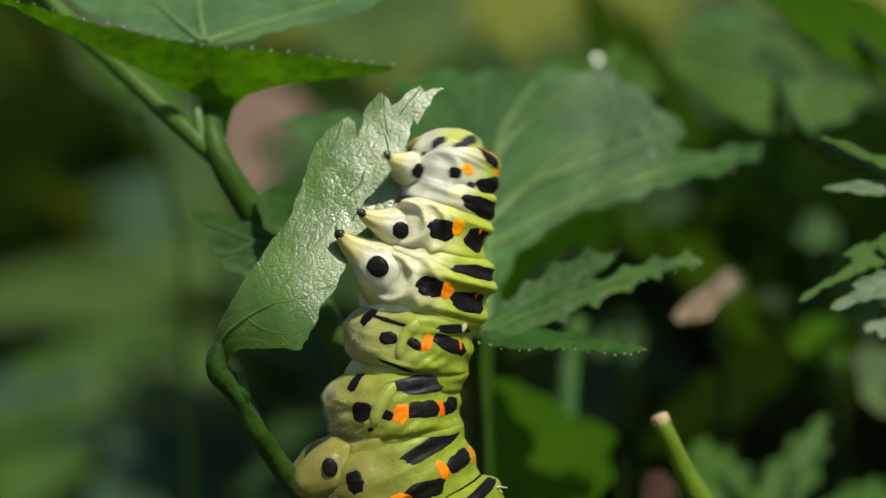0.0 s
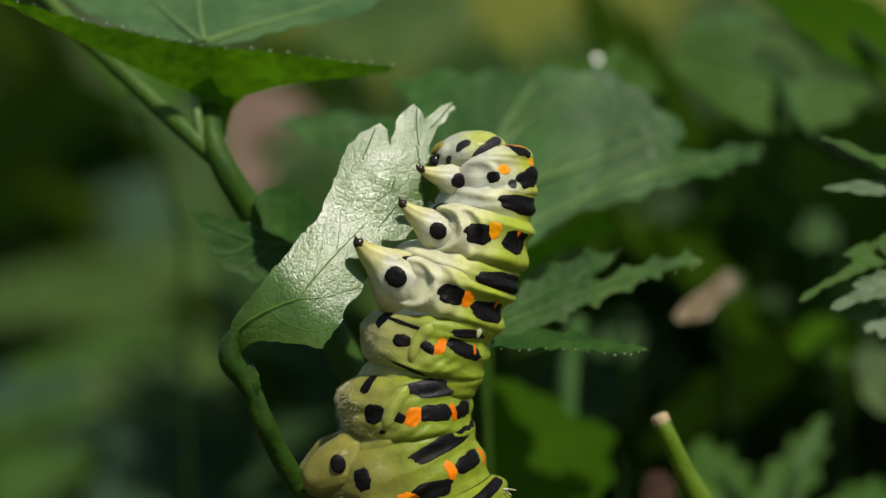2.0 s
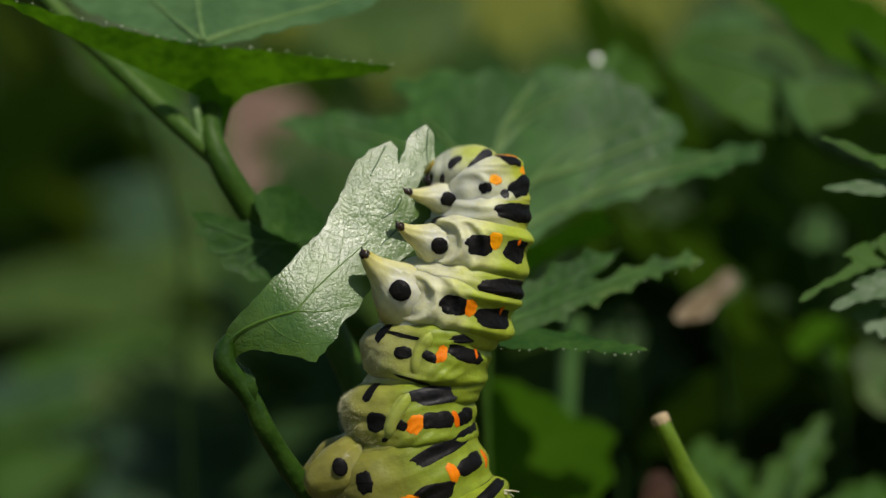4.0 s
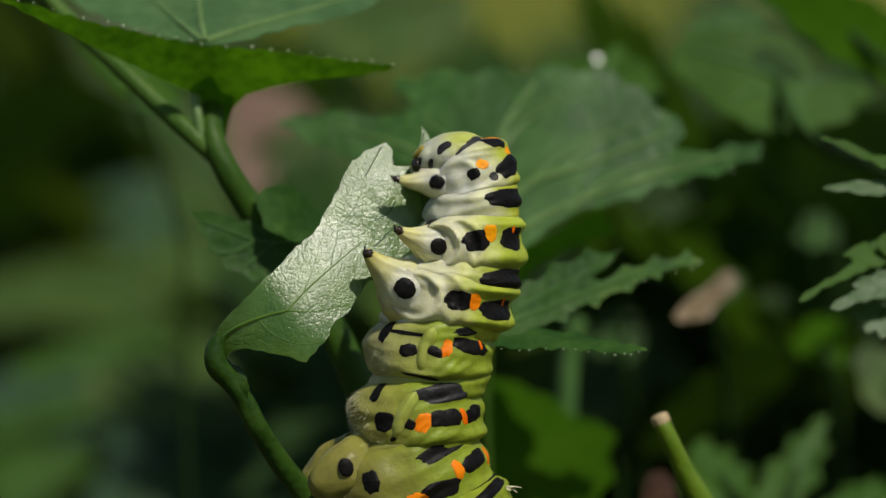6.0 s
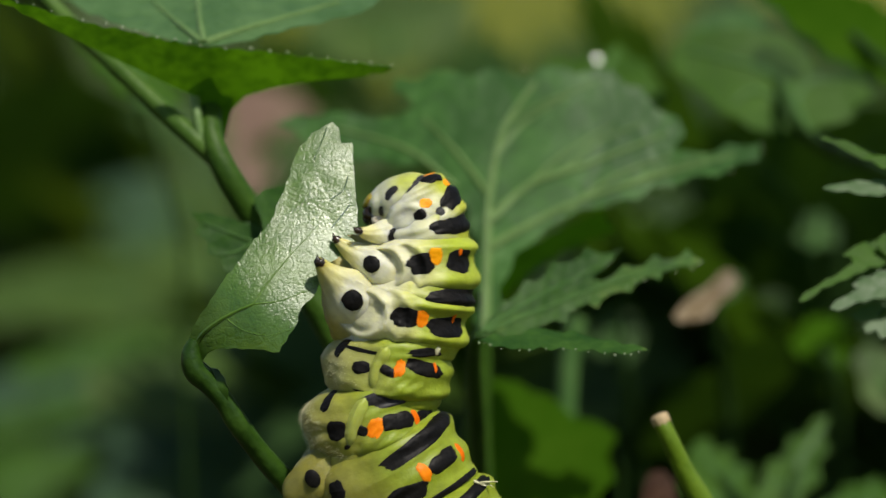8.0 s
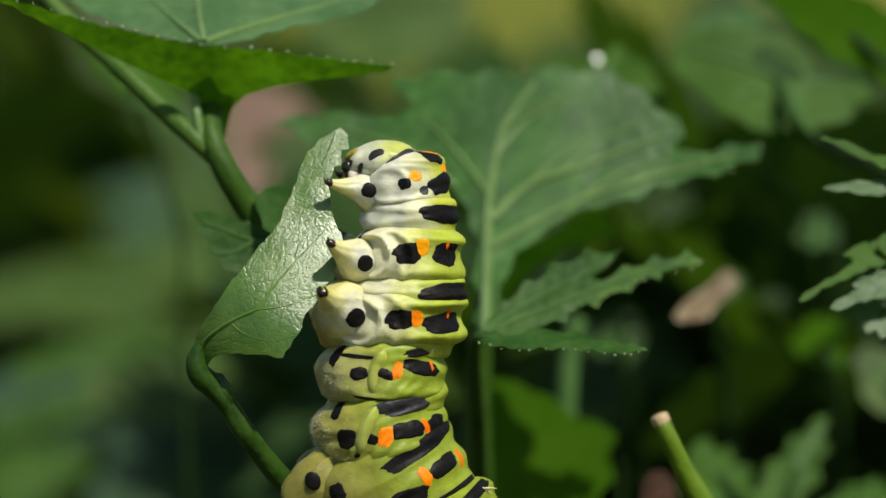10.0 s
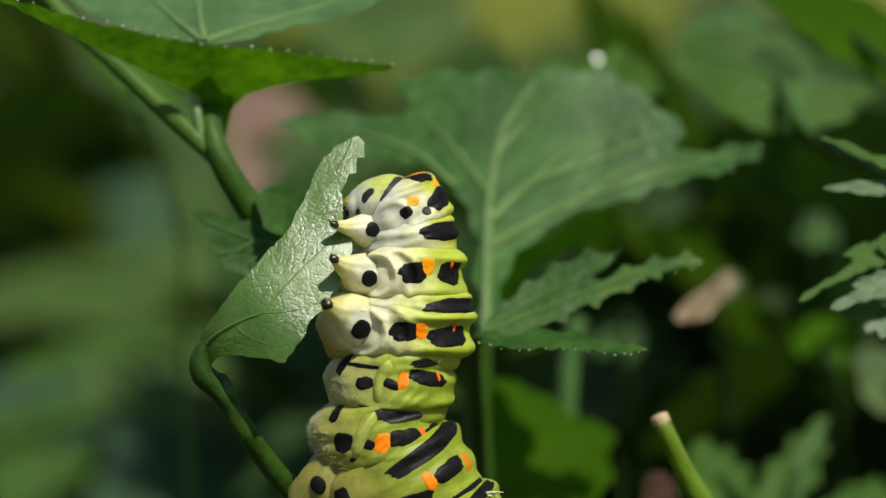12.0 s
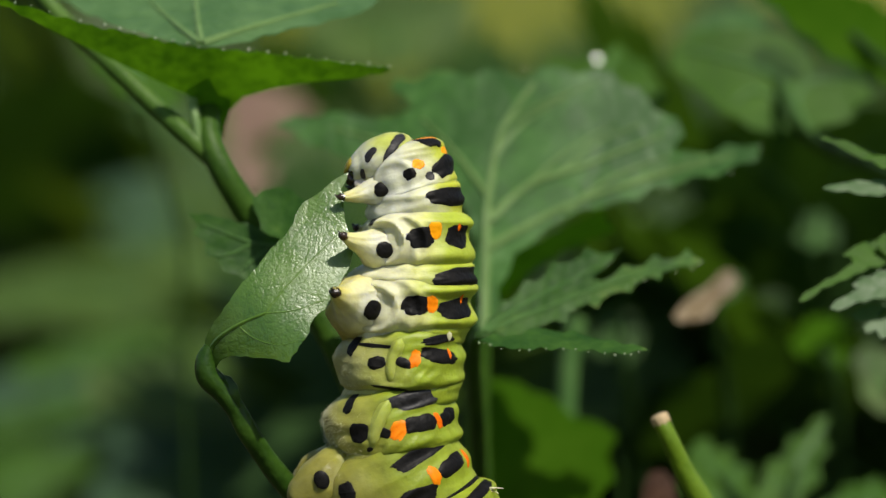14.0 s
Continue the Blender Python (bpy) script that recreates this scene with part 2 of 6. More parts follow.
def sheet(bm, rows, closed=True, caps=True):
    """A skin over rows of points, closed round; caps close the ends."""
    vs = [[bm.verts.new(p) for p in r] for r in rows]
    n = len(rows[0])
    for a, b in zip(vs, vs[1:]):
        for i in range(n if closed else n - 1):
            j = (i + 1) % n
            bm.faces.new((a[i], a[j], b[j], b[i]))
    if caps:
        bm.faces.new(vs[0][::-1])
        bm.faces.new(vs[-1])


def smooth_line(pts, per=6):
    """A Catmull-Rom line through points of any dimension."""
    ps = [np.array(p, float) for p in pts]
    ps = [2 * ps[0] - ps[1], *ps, 2 * ps[-1] - ps[-2]]
    out = []
    for i in range(1, len(ps) - 2):
        a, b, c, d = ps[i - 1:i + 3]
        for k in range(per):
            t = k / per
            out.append(0.5 * (2 * b + (c - a) * t + (2 * a - 5 * b + 4 * c - d) * t * t + (3 * b - a - 3 * c + d) * t ** 3))
    out.append(ps[-2])
    return out


def tube(bm, pts, radii, per=6, around=12, flat=1.0, rough=0.0):
    """A round stalk through points (x, y, z) in millimetres; rough: unevenness."""
    radii = [*radii, *[radii[-1]] * (len(pts) - len(radii))]
    line = smooth_line([(*p, r) for p, r in zip(pts, radii)], per)
    rows = []
    side = None
    for i, p in enumerate(line):
        a, b = line[max(0, i - 1)][:3], line[min(len(line) - 1, i + 1)][:3]
        t = Vector(b - a).normalized()
        if side is None:
            side = t.cross(Vector((0.1, 1, 0.2))).normalized()
        side = (side - t * side.dot(t)).normalized()
        up = t.cross(side)
        row = []
        for k in range(around):
            w = 2 * math.pi * k / around
            r = p[3] * (1 + rough * noise.noise(Vector((p[0] * 0.7 + 3 * math.cos(w), p[1] * 0.7 + 3 * math.sin(w), p[2] * 0.7))))
            q = Vector(p[:3]) + side * (r * math.cos(w)) + up * (r * flat * math.sin(w))
            row.append(q * 0.001)
        rows.append(row)
    sheet(bm, rows)


def toothed(outline, step=0.5, depth=0.12, seed=0, keep=()):
    """Walk round an outline (x, z) and give its margin small uneven teeth; keep: index ranges left plain."""
    rng = random.Random(seed)
    pts = []
    n = len(outline)
    for i in range(n):
        a, b = np.array(outline[i]), np.array(outline[(i + 1) % n])
        length = np.linalg.norm(b - a)
        k = max(1, int(length / step))
        if any(lo <= i < hi for lo, hi in keep):
            k = 1
        nrm = np.array([b[1] - a[1], a[0] - b[0]]) / max(length, 1e-6)
        for j in range(k):
            q = a + (b - a) * j / k
            if j:
                q = q + nrm * depth * (rng.uniform(0.3, 1.0) if j % 2 else -0.4)
            pts.append((q[0], q[1]))
    return pts


def blade(outline, deep, cut=0.7, thick=0.16):
    """A leaf blade: the outline (x, z) cut into a net, bent by deep(x, z) -> y, with thickness."""
    bm = bmesh.new()
    bm.faces.new([bm.verts.new((x, 0, z)) for x, z in outline])
    xs, zs = [p[0] for p in outline], [p[1] for p in outline]
    for axis, lo, hi in ((0, min(xs), max(xs)), (2, min(zs), max(zs))):
        k = int((hi - lo) / cut)
        for i in range(1, k + 1):
            co, no = [0, 0, 0], [0, 0, 0]
            co[axis], no[axis] = lo + (hi - lo) * i / (k + 1), 1
            bmesh.ops.bisect_plane(bm, geom=bm.verts[:] + bm.edges[:] + bm.faces[:], plane_co=co, plane_no=no, dist=1e-4)
    bmesh.ops.recalc_face_normals(bm, faces=bm.faces[:])
    if bm.faces[:] and sum(f.normal.y * f.calc_area() for f in bm.faces) > 0:
        bmesh.ops.reverse_faces(bm, faces=bm.faces[:])
    for v in bm.verts:
        v.co.y = deep(v.co.x, v.co.z)
    if thick:
        bmesh.ops.solidify(bm, geom=bm.faces[:], thickness=thick)
        for e in bm.edges:
            e.smooth = e.calc_face_angle(0.0) < 0.7
    for v in bm.verts:
        v.co *= 0.001
    return bm


def plane(y0, x0, z0, gx=0.0, gz=0.0, wave=0.25, size=0.22, seed=0.0, cup=0.0):
    """A gently waved plane for a leaf: y by slope, ripples and a cupping."""
    def deep(x, z):
        dx, dz = x - x0, z - z0
        return y0 + gx * dx + gz * dz + cup * (dx * dx + dz * dz) + wave * noise.noise(Vector((x * size, z * size, seed))) + 0.25 * wave * noise.noise(Vector((x * size * 4, z * size * 4, seed + 5)))
    return deep


def vein(bm, pts, deep, r0, r1, lift=0.02):
    line = smooth_line([(p[0], p[1]) for p in pts], 5)
    n = len(line)
    tube(bm, [(p[0], deep(p[0], p[1]) - lift, p[1]) for p in line], [r0 + (r1 - r0) * i / (n - 1) for i in range(n)], 1, 6)


# ---- ground ----
def ground():
    bm = bmesh.new()
    for x, y in ((-40, -40), (40, -40), (40, 60), (-40, 60)):
        bm.verts.new((x, y, 0))
    bm.faces.new(bm.verts)
    tagged(part("ground", bm, LAWN, smooth=False), "sunlit olive-green short lawn beyond the bed", "ground", kind="structure")
    bm = bmesh.new()
    n = 60
    vs = [[bm.verts.new((-1.3 + 2.6 * i / n, -0.6 + 2.3 * j / n, 0.006 + 0.012 * noise.noise(Vector((i * 0.35, j * 0.35, 0))) * (0 < i < n and 0 < j < n))) for i in range(n + 1)] for j in range(n + 1)]
    for j in range(n):
        for i in range(n):
            bm.faces.new((vs[j][i], vs[j][i + 1], vs[j + 1][i + 1], vs[j + 1][i]))
    tagged(part("soil", bm, SOIL), "dark crumbly garden soil of the bed", "soil", kind="structure")


ground()


# ---- the caterpillar ----
class Segment:
    """A swollen ring of the body. Its axis is z, its back is +x, its near flank -y; millimetres."""

    def __init__(self, rx, ry, half, seed, belly=0.0, bumps=(), back=1.0, taper=0.0, top=0.0, plump=6.0):
        self.plump = plump  # how square its ends are
        self.rx, self.ry, self.half, self.seed, self.belly = rx, ry, half, seed, belly
        self.top = top or half  # how far it reaches towards the head
        self.taper = taper  # how much narrower the front end is
        self.mean = 0.5 * (rx + ry)
        self.back = back
        self.roll, self.folds, self.phase = (0.04, 6.5, 3.9) if seed in (2, 3) else (0.02, 9.5, 0.8)  # the small rolls along the back
        self.bumps = bumps  # ridges: degrees round, height, half length, half width, turn, rise; rings: with a radius as well

    def at(self, u, z, lift=0.0):
        """The place on the skin at u millimetres round from the back's middle line and height z."""
        w = u / self.mean
        s = max(-1.0, min(1.0, z / (self.half if z < 0 else self.top)))
        c, si = math.cos(w), math.sin(w)
        e = self.plump + 0.8 * c if c > 0 else self.plump * (1 + 0.45 * c)  # soft creases on the back, fuller rolls below
        r = max(0.0, 1 - abs(s) ** e) ** 0.5 * (1 - self.taper * s)
        r *= 1 + self.roll * max(0.0, c + 0.3) * math.cos(self.folds * s + self.phase)
        q = Vector((c * 1.3, si * 1.3, s * 1.2 + self.seed * 7.3))
        soft = 0.045 * noise.noise(q) + 0.022 * noise.noise(q * 2.3) * (1.2 - c) + 0.008 * noise.noise(q * 6)
        crease = -0.035 * math.exp(-((math.degrees(w) % 360 - 100) / 9) ** 2) - 0.035 * math.exp(-((math.degrees(w) % 360 - 260) / 9) ** 2)
        fold = -0.02 * max(0.0, -c + 0.2) * abs(math.sin(4.2 * s + 2 * c + self.seed)) ** 0.3
        r *= 1 + soft + crease + fold + self.belly * max(0.0, -c) ** 2 * (1 - s * s)
        for deg, bz, la, wb, turn, rise, *ring in self.bumps:
            a = (abs((w + math.pi) % (2 * math.pi) - math.pi) - radians(deg)) * self.mean
            ct, st = math.cos(radians(turn)), math.sin(radians(turn))
            pa, pb = (a * ct + (z - bz) * st) / la, (-a * st + (z - bz) * ct) / wb
            d = pa * pa + pb * pb
            if ring:
                d = ((math.sqrt(d) - 1) / ring[0]) ** 2
            if d < 9:
                r += rise / self.mean * math.exp(-d)
        k = lift / self.mean
        return V((r + k) * self.rx * c * (self.back if c > 0 else 1.0), -(r + k) * self.ry * si, z)

    def mesh(self, around=140, along=56):
        bm = bmesh.new()
        rows = []
        for j in range(along + 1):
            s = math.sin(math.pi / 2 * (2 * j / along - 1)) * 0.997
            rows.append([self.at(2 * math.pi * i / around * self.mean, s * (self.half if s < 0 else self.top)) for i in range(around)])
        sheet(bm, rows)
        return bm


def mark(seg, name, deg, z, hu, hv, mat, parent, turn=0.0, power=2.7, jag=0.2, seed=1, both=True, lift=0.038):
    """A patch of pigment, proud of the skin by a hair: centre at deg round from the back, half sizes in millimetres."""
    for side in ((1, -1) if both and deg else (1,)):
        bm = bmesh.new()
        n, rings = 96, 18
        ct, st = math.cos(radians(turn)), math.sin(radians(turn))
        vs = [[bm.verts.new(seg.at(side * radians(deg) * seg.mean, z, lift))]]
        for k in range(1, rings + 1):
            f = k / rings
            row = []
            for i in range(n):
                a = 2 * math.pi * i / n
                c, s = math.cos(a), math.sin(a)
                g = (abs(c) ** power + abs(s) ** power) ** (-1 / power)
                g *= 1 + jag * noise.noise(Vector((c * 1.7, s * 1.7, seed * 3.1))) + 0.45 * jag * noise.noise(Vector((c * 3.6, s * 3.6, seed * 3.1)))
                du, dv = hu * g * c * f, hv * g * s * f
                u, v = du * ct - dv * st, du * st + dv * ct
                row.append(bm.verts.new(seg.at(side * (radians(deg) * seg.mean + u), z + v, lift * (1 - f ** 8) - 0.004 * f ** 8)))
            vs.append(row)
        for i in range(n):
            bm.faces.new((vs[0][0], vs[1][i], vs[1][(i + 1) % n]))
        for a, b in zip(vs[1:], vs[2:]):
            for i in range(n):
                bm.faces.new((a[i], b[i], b[(i + 1) % n], a[(i + 1) % n]))
        bmesh.ops.recalc_face_normals(bm, faces=bm.faces[:])
        part(name, bm, mat, parent)


def bristles(seg, parent, lo, hi, count, seed, length=0.35, bare=()):
    """Short pale hairs on the belly side; none on the bare spots (degrees, height, radius)."""
    rng = random.Random(seed)
    bm = bmesh.new()
    for _ in range(count):
        w, z = radians(rng.uniform(lo, hi)), rng.uniform(-0.75, 0.75) * seg.half
        if any(math.hypot((math.degrees(w) - d) * 0.06, z - h) < r for d, h, r in bare):
            continue
        a = seg.at(w * seg.mean, z, -0.02)
        b = seg.at(w * seg.mean, z, length * rng.uniform(0.5, 1.1)) + V(rng.uniform(-.10, -.02), rng.uniform(-.05, .05), rng.uniform(-.10, .03))
        d = (b - a).cross(Vector((0, 0, 1))).normalized() * 0.000008
        e = Vector((0, 0, 0.000008))
        tip = bm.verts.new(b)
        base = [bm.verts.new(a + k) for k in (d, e, -d)]
        for i in range(3):
            bm.faces.new((base[i], base[(i + 1) % 3], tip))
    ob = part("bristles", bm, HAIR, parent, "short pale belly hairs")
    ob["kind"] = "stuff"


caterpillar = empty("caterpillar", BASE, "plump green and white caterpillar with black bands and orange spots", "caterpillar")
SEGS = {}


def segment(key, skin_mat, rx, ry, half, seed, belly, marks, label, bumps=(), back=1.0, taper=0.0, top=0.0):
    seg = Segment(rx, ry, half, seed, belly, bumps, back, taper, top)
    ob = part("body_segment", seg.mesh(), skin_mat, caterpillar, label)
    for i, (name, deg, z, hu, hv, mat, *more) in enumerate(marks):
        mark(seg, name, deg, z, hu, hv, mat, ob, turn=more[0] if more else 0.0, seed=seed * 11 + i)
    SEGS[key] = ob
    return seg, ob


t1seg, t1 = segment("T1", SKIN_FIRST, 2.35, 2.1, 1.75, 1, 0.0, [
    ("black_collar", 38, 1.15, 0.72, 0.40, BLACK, 14), ("orange_rim", 20, 1.42, 0.85, 0.16, YELLOW_ORANGE, 5), ("orange_spot", 75, 0.15, 0.36, 0.26, YELLOW_ORANGE, 20),
    ("black_spot", 91, -0.2, 0.31, 0.31, BLACK), ("black_band", 24, -0.35, 1.35, 0.56, BLACK, -12), ("orange_spot", 14, 0.45, 0.5, 0.22, YELLOW_ORANGE), ("grey_spot", 66, -0.66, 0.24, 0.24, GREY)],
    "first ring, white below with orange spots", [(120, -0.3, 1.3, 1.1, 0, 0.26), (112, -0.2, 1.0, 0.95, 0, 0.16, 0.22), (80, 1.05, 1.6, 0.14, 6, 0.10), (85, 0.75, 1.6, 0.12, 10, 0.08), (70, -0.95, 1.2, 0.2, -8, 0.12), (100, -1.05, 1.3, 0.16, 5, 0.12)], taper=0.06, top=1.6)
t2seg, t2 = segment("T2", SKIN_FRONT, 3.1, 3.0, 2.3, 2, 0.0, [
    ("black_spot", 84, -0.25, 0.72, 0.54, BLACK, -14), ("orange_spot", 69, 0.1, 0.38, 0.46, YELLOW_ORANGE),
    ("black_spot", 38, -0.25, 0.95, 0.68, BLACK), ("orange_spot", 40, 0.16, 0.15, 0.3, ORANGE_RED), ("grey_spot", 143, 0.75, 0.7, 0.36, GREY)], "second ring, white below and green above", [(124, -0.5, 1.2, 1.1, 0, 0.2), (120, -0.45, 1.05, 1.15, 0, 0.40, 0.2), (112, -0.5, 1.75, 1.55, 0, 0.2, 0.12), (110, 0.85, 1.5, 0.16, -8, 0.14), (70, -1.25, 1.6, 0.34, -4, 0.16), (92, -0.9, 0.22, 0.8, -12, 0.2), (55, 0.62, 2.0, 0.2, 3, 0.12)], back=0.95, taper=0.05, top=1.4)
t3seg, t3 = segment("T3", SKIN_FRONT, 3.75, 3.45, 2.15, 3, 0.0, [
    ("black_spot", 84, -0.3, 0.70, 0.54, BLACK), ("orange_spot", 70, -0.25, 0.36, 0.46, ORANGE),
    ("black_spot", 41, -0.5, 1.45, 0.58, BLACK, -6), ("orange_spot", 36, -0.15, 0.16, 0.36, ORANGE_RED, 15), ("black_spot", 137, 0.9, 0.6, 0.38, BLACK)], "third ring, white below and green above", [(124, -0.3, 1.4, 1.3, 0, 0.22), (119, -0.35, 1.3, 1.3, 0, 0.44, 0.19), (111, -0.4, 2.0, 1.7, 0, 0.2, 0.11), (102, 1.2, 1.6, 0.2, 4, 0.16), (84, 1.0, 0.5, 0.3, 20, 0.22), (92, 0.35, 0.25, 0.7, 10, 0.18), (90, -1.15, 0.3, 0.8, 12, 0.26), (68, -1.3, 1.5, 0.3, -4, 0.16), (55, 0.45, 2.2, 0.2, 0, 0.14)], top=1.45)
a1seg, a1 = segment("A1", SKIN_SIDE, 3.6, 3.65, 2.05, 4, 0.03, [
    ("black_band", 40, 1.0, 1.75, 0.24, BLACK, -3), ("black_spot", 87, 0.0, 0.58, 0.27, BLACK, 22), ("orange_spot", 75, 0.1, 0.30, 0.52, ORANGE, 25),
    ("black_spot", 48, 0.05, 1.35, 0.44, BLACK, 13), ("orange_spot", 38, 0.05, 0.2, 0.36, ORANGE_RED), ("black_spot", 109, 0.1, 0.46, 0.36, BLACK), ("black_spot", 134, 1.2, 0.36, 0.66, BLACK, 25),
    # the last two are thin black strips painted for shade in the creases
    ("crease_shade", 100, -1.35, 1.0, 0.10, BLACK, 14), ("crease_shade", 112, 1.02, 1.3, 0.11, BLACK, 9)], "fourth ring, yellowish below with fine hairs", [(97, 0.1, 0.7, 1.3, 8, 0.14), (120, -0.1, 1.0, 1.0, 0, 0.20), (58, 0.72, 1.8, 0.16, -3, 0.12), (130, -0.6, 1.4, 0.5, 10, 0.16), (88, -0.9, 0.7, 0.17, -50, 0.26), (81, -0.85, 0.75, 0.15, -46, 0.24), (73, -0.95, 0.8, 0.17, -38, 0.22), (62, -1.05, 0.9, 0.2, -20, 0.16), (93, -1.3, 0.9, 0.14, 8, 0.2)], 0.95)
a2seg, a2 = segment("A2", SKIN_REAR, 3.5, 3.75, 2.3, 5, 0.0, [
    ("black_band", 43, 1.12, 2.9, 0.56, GREY, -2), ("black_spot", 94, -0.25, 0.48, 0.28, BLACK, 35), ("orange_spot", 82, -0.35, 0.38, 0.54, ORANGE, 30),
    ("black_spot", 62, -0.3, 1.02, 0.45, BLACK, 5), ("orange_spot", 45, -0.40, 0.22, 0.46, ORANGE_RED, -15), ("black_spot", 30, -0.35, 0.85, 0.44, BLACK, -8),
    ("black_spot", 115, 0.0, 0.56, 0.50, BLACK), ("black_spot", 122, 1.75, 0.38, 0.70, BLACK, 28), ("black_spot", 109, -1.0, 0.17, 0.13, BLACK)], "fifth ring, yellowish below with fine hairs", [(100, 0.2, 0.7, 1.4, 18, 0.14), (122, -0.1, 1.1, 1.2, 0, 0.2), (94, -1.2, 0.8, 0.16, -45, 0.26), (86, -1.15, 0.8, 0.16, -38, 0.24), (77, -1.25, 0.8, 0.18, -30, 0.2), (66, -1.3, 1.0, 0.22, -14, 0.16), (60, 0.6, 1.9, 0.18, -6, 0.14), (135, 0.7, 1.2, 0.4, 15, 0.16)], 1.14)
a3seg, a3 = segment("A3", SKIN_LOW, 4.55, 4.0, 2.7, 6, 0.04, [
    ("black_band", 44, 1.32, 3.1, 0.50, BLACK, -10), ("orange_spot", 60, -0.30, 0.32, 0.54, ORANGE, -10), ("black_spot", 41, -0.20, 1.1, 0.48, BLACK, -8),
    ("black_spot", 76, -0.95, 1.15, 0.48, BLACK, 6), ("orange_spot", 94, -1.05, 0.66, 0.42, ORANGE, 20), ("black_spot", 119, 0.75, 0.44, 0.64, BLACK), ("orange_spot", 20, -0.3, 0.26, 0.55, ORANGE_RED),
    ("black_band", 38, -1.75, 2.6, 0.2, BLACK, -4)], "sixth ring with a pair of fleshy false feet", [(103, 0.2, 0.7, 1.4, 15, 0.14), (122, 0.3, 1.3, 1.5, 0, 0.34), (92, -0.9, 1.2, 0.25, -20, 0.24), (60, 0.65, 2.0, 0.18, -6, 0.14)])


def skin_fold(seg, ob, line, radii, mat=None):
    """A fleshy cord on the flank, along (degrees round, height), sunk a little into the skin."""
    for side in (1, -1):
        bm = bmesh.new()
        tube(bm, [seg.at(side * radians(d) * seg.mean, z, -0.2) * 1000 for d, z in line], radii, 6, 18, 1.0, 0.18)
        part("skin_fold", bm, mat or SKIN_FOLD, ob)


skin_fold(a1seg, a1, [(83, 1.3), (88, 0.95), (93, 0.45), (97, -0.1), (99, -0.7), (100, -1.15)], [0.1, 0.36, 0.4, 0.36, 0.3, 0.08])
skin_fold(a2seg, a2, [(80, 1.45), (86, 1.1), (93, 0.55), (100, -0.05), (105, -0.6), (108, -1.1)], [0.1, 0.36, 0.42, 0.4, 0.32, 0.08])
bristles(a1seg, a1, 110, 150, 200, 1, 0.12, [(109, 0.1, 0.7), (134, 1.2, 0.9)])
bristles(a2seg, a2, 110, 205, 1100, 2, 0.24, [(115, 0.0, 0.8), (122, 1.75, 1.0), (109, -1.0, 0.4)])
bristles(a3seg, a3, 120, 205, 600, 3, 0.22, [(119, 0.75, 0.9)])

def body_fold(key, share, mat, rx, ry, half, seed, marks=(), bumps=(), label="soft roll of skin between two rings", back=1.0):
    """The front roll of a ring; it takes its share of the pose of the ring before it."""
    seg = Segment(rx, ry, half, seed, 0.0, bumps, back=back, plump=3.2)
    ob = part("body_fold", seg.mesh(120, 36), mat, caterpillar, label)
    for i, (name, deg, z, hu, hv, m, turn) in enumerate(marks):
        mark(seg, name, deg, z, hu, hv, m, ob, turn=turn, seed=seed * 11 + i)
    FOLDS.append((key, share, ob))


FOLDS = []
body_fold(("T1", "T2"), 0.45, SKIN_FIRST, 2.72, 2.45, 1.5, 21, [("black_band", 29, 0.12, 2.05, 0.52, BLACK, 2)], [(100, 0.5, 2.2, 0.2, 6, 0.16), (104, -0.2, 2.0, 0.2, -5, 0.18), (92, -0.75, 2.2, 0.16, 3, 0.14)], "white front roll of the second ring with a black band")
body_fold(("T2", "T3"), 0.3, SKIN_FRONT, 3.68, 3.35, 1.35, 22, [("black_band", 30, 0.02, 2.65, 0.55, BLACK, -1)], [(100, 0.2, 2.2, 0.2, 4, 0.16), (95, -0.4, 2.0, 0.16, -4, 0.14)], "green front roll of the third ring with a black band")
body_fold(("T3", "A1"), 0.5, SKIN_FRONT, 3.35, 3.25, 1.4, 23, back=1.06)
body_fold(("A1", "A2"), 0.5, SKIN_SIDE, 3.0, 3.3, 1.6, 24, back=1.24)
body_fold(("A2", "A3"), 0.5, SKIN_REAR, 3.65, 3.6, 1.6, 25, back=1.1)

lump_bm = bmesh.new()
bmesh.ops.create_icosphere(lump_bm, subdivisions=3, radius=1.0)
for v in lump_bm.verts:
    k = 1 + 0.5 * noise.noise(v.co * 2.2)
    v.co = a1seg.at(radians(38) * a1seg.mean, 1.1, 0.05) + V(v.co.x * 0.16 * k, v.co.y * 0.1, v.co.z * 0.28 * k)
part("moult_scrap", lump_bm, HAIR, a1, "white scrap of shed skin")

wisp = bmesh.new()
for k, (dx, dz) in enumerate(((0.55, -0.15), (0.75, -0.3), (0.4, -0.45))):
    tube(wisp, [(4.35, -1.7, -2.2 + 0.1 * k), (4.75, -1.85, -2.25 - 0.1 * k), (4.75 + 0.5 * dx, -1.9 + 0.1 * k, -2.3 + dz * 0.4), (4.75 + dx, -1.8, -2.3 + dz)], [0.07, 0.06, 0.05, 0.02], 5, 8, 1.0, 0.4)
part("moult_scrap", wisp, HAIR, a3, "white wisp of shed skin")

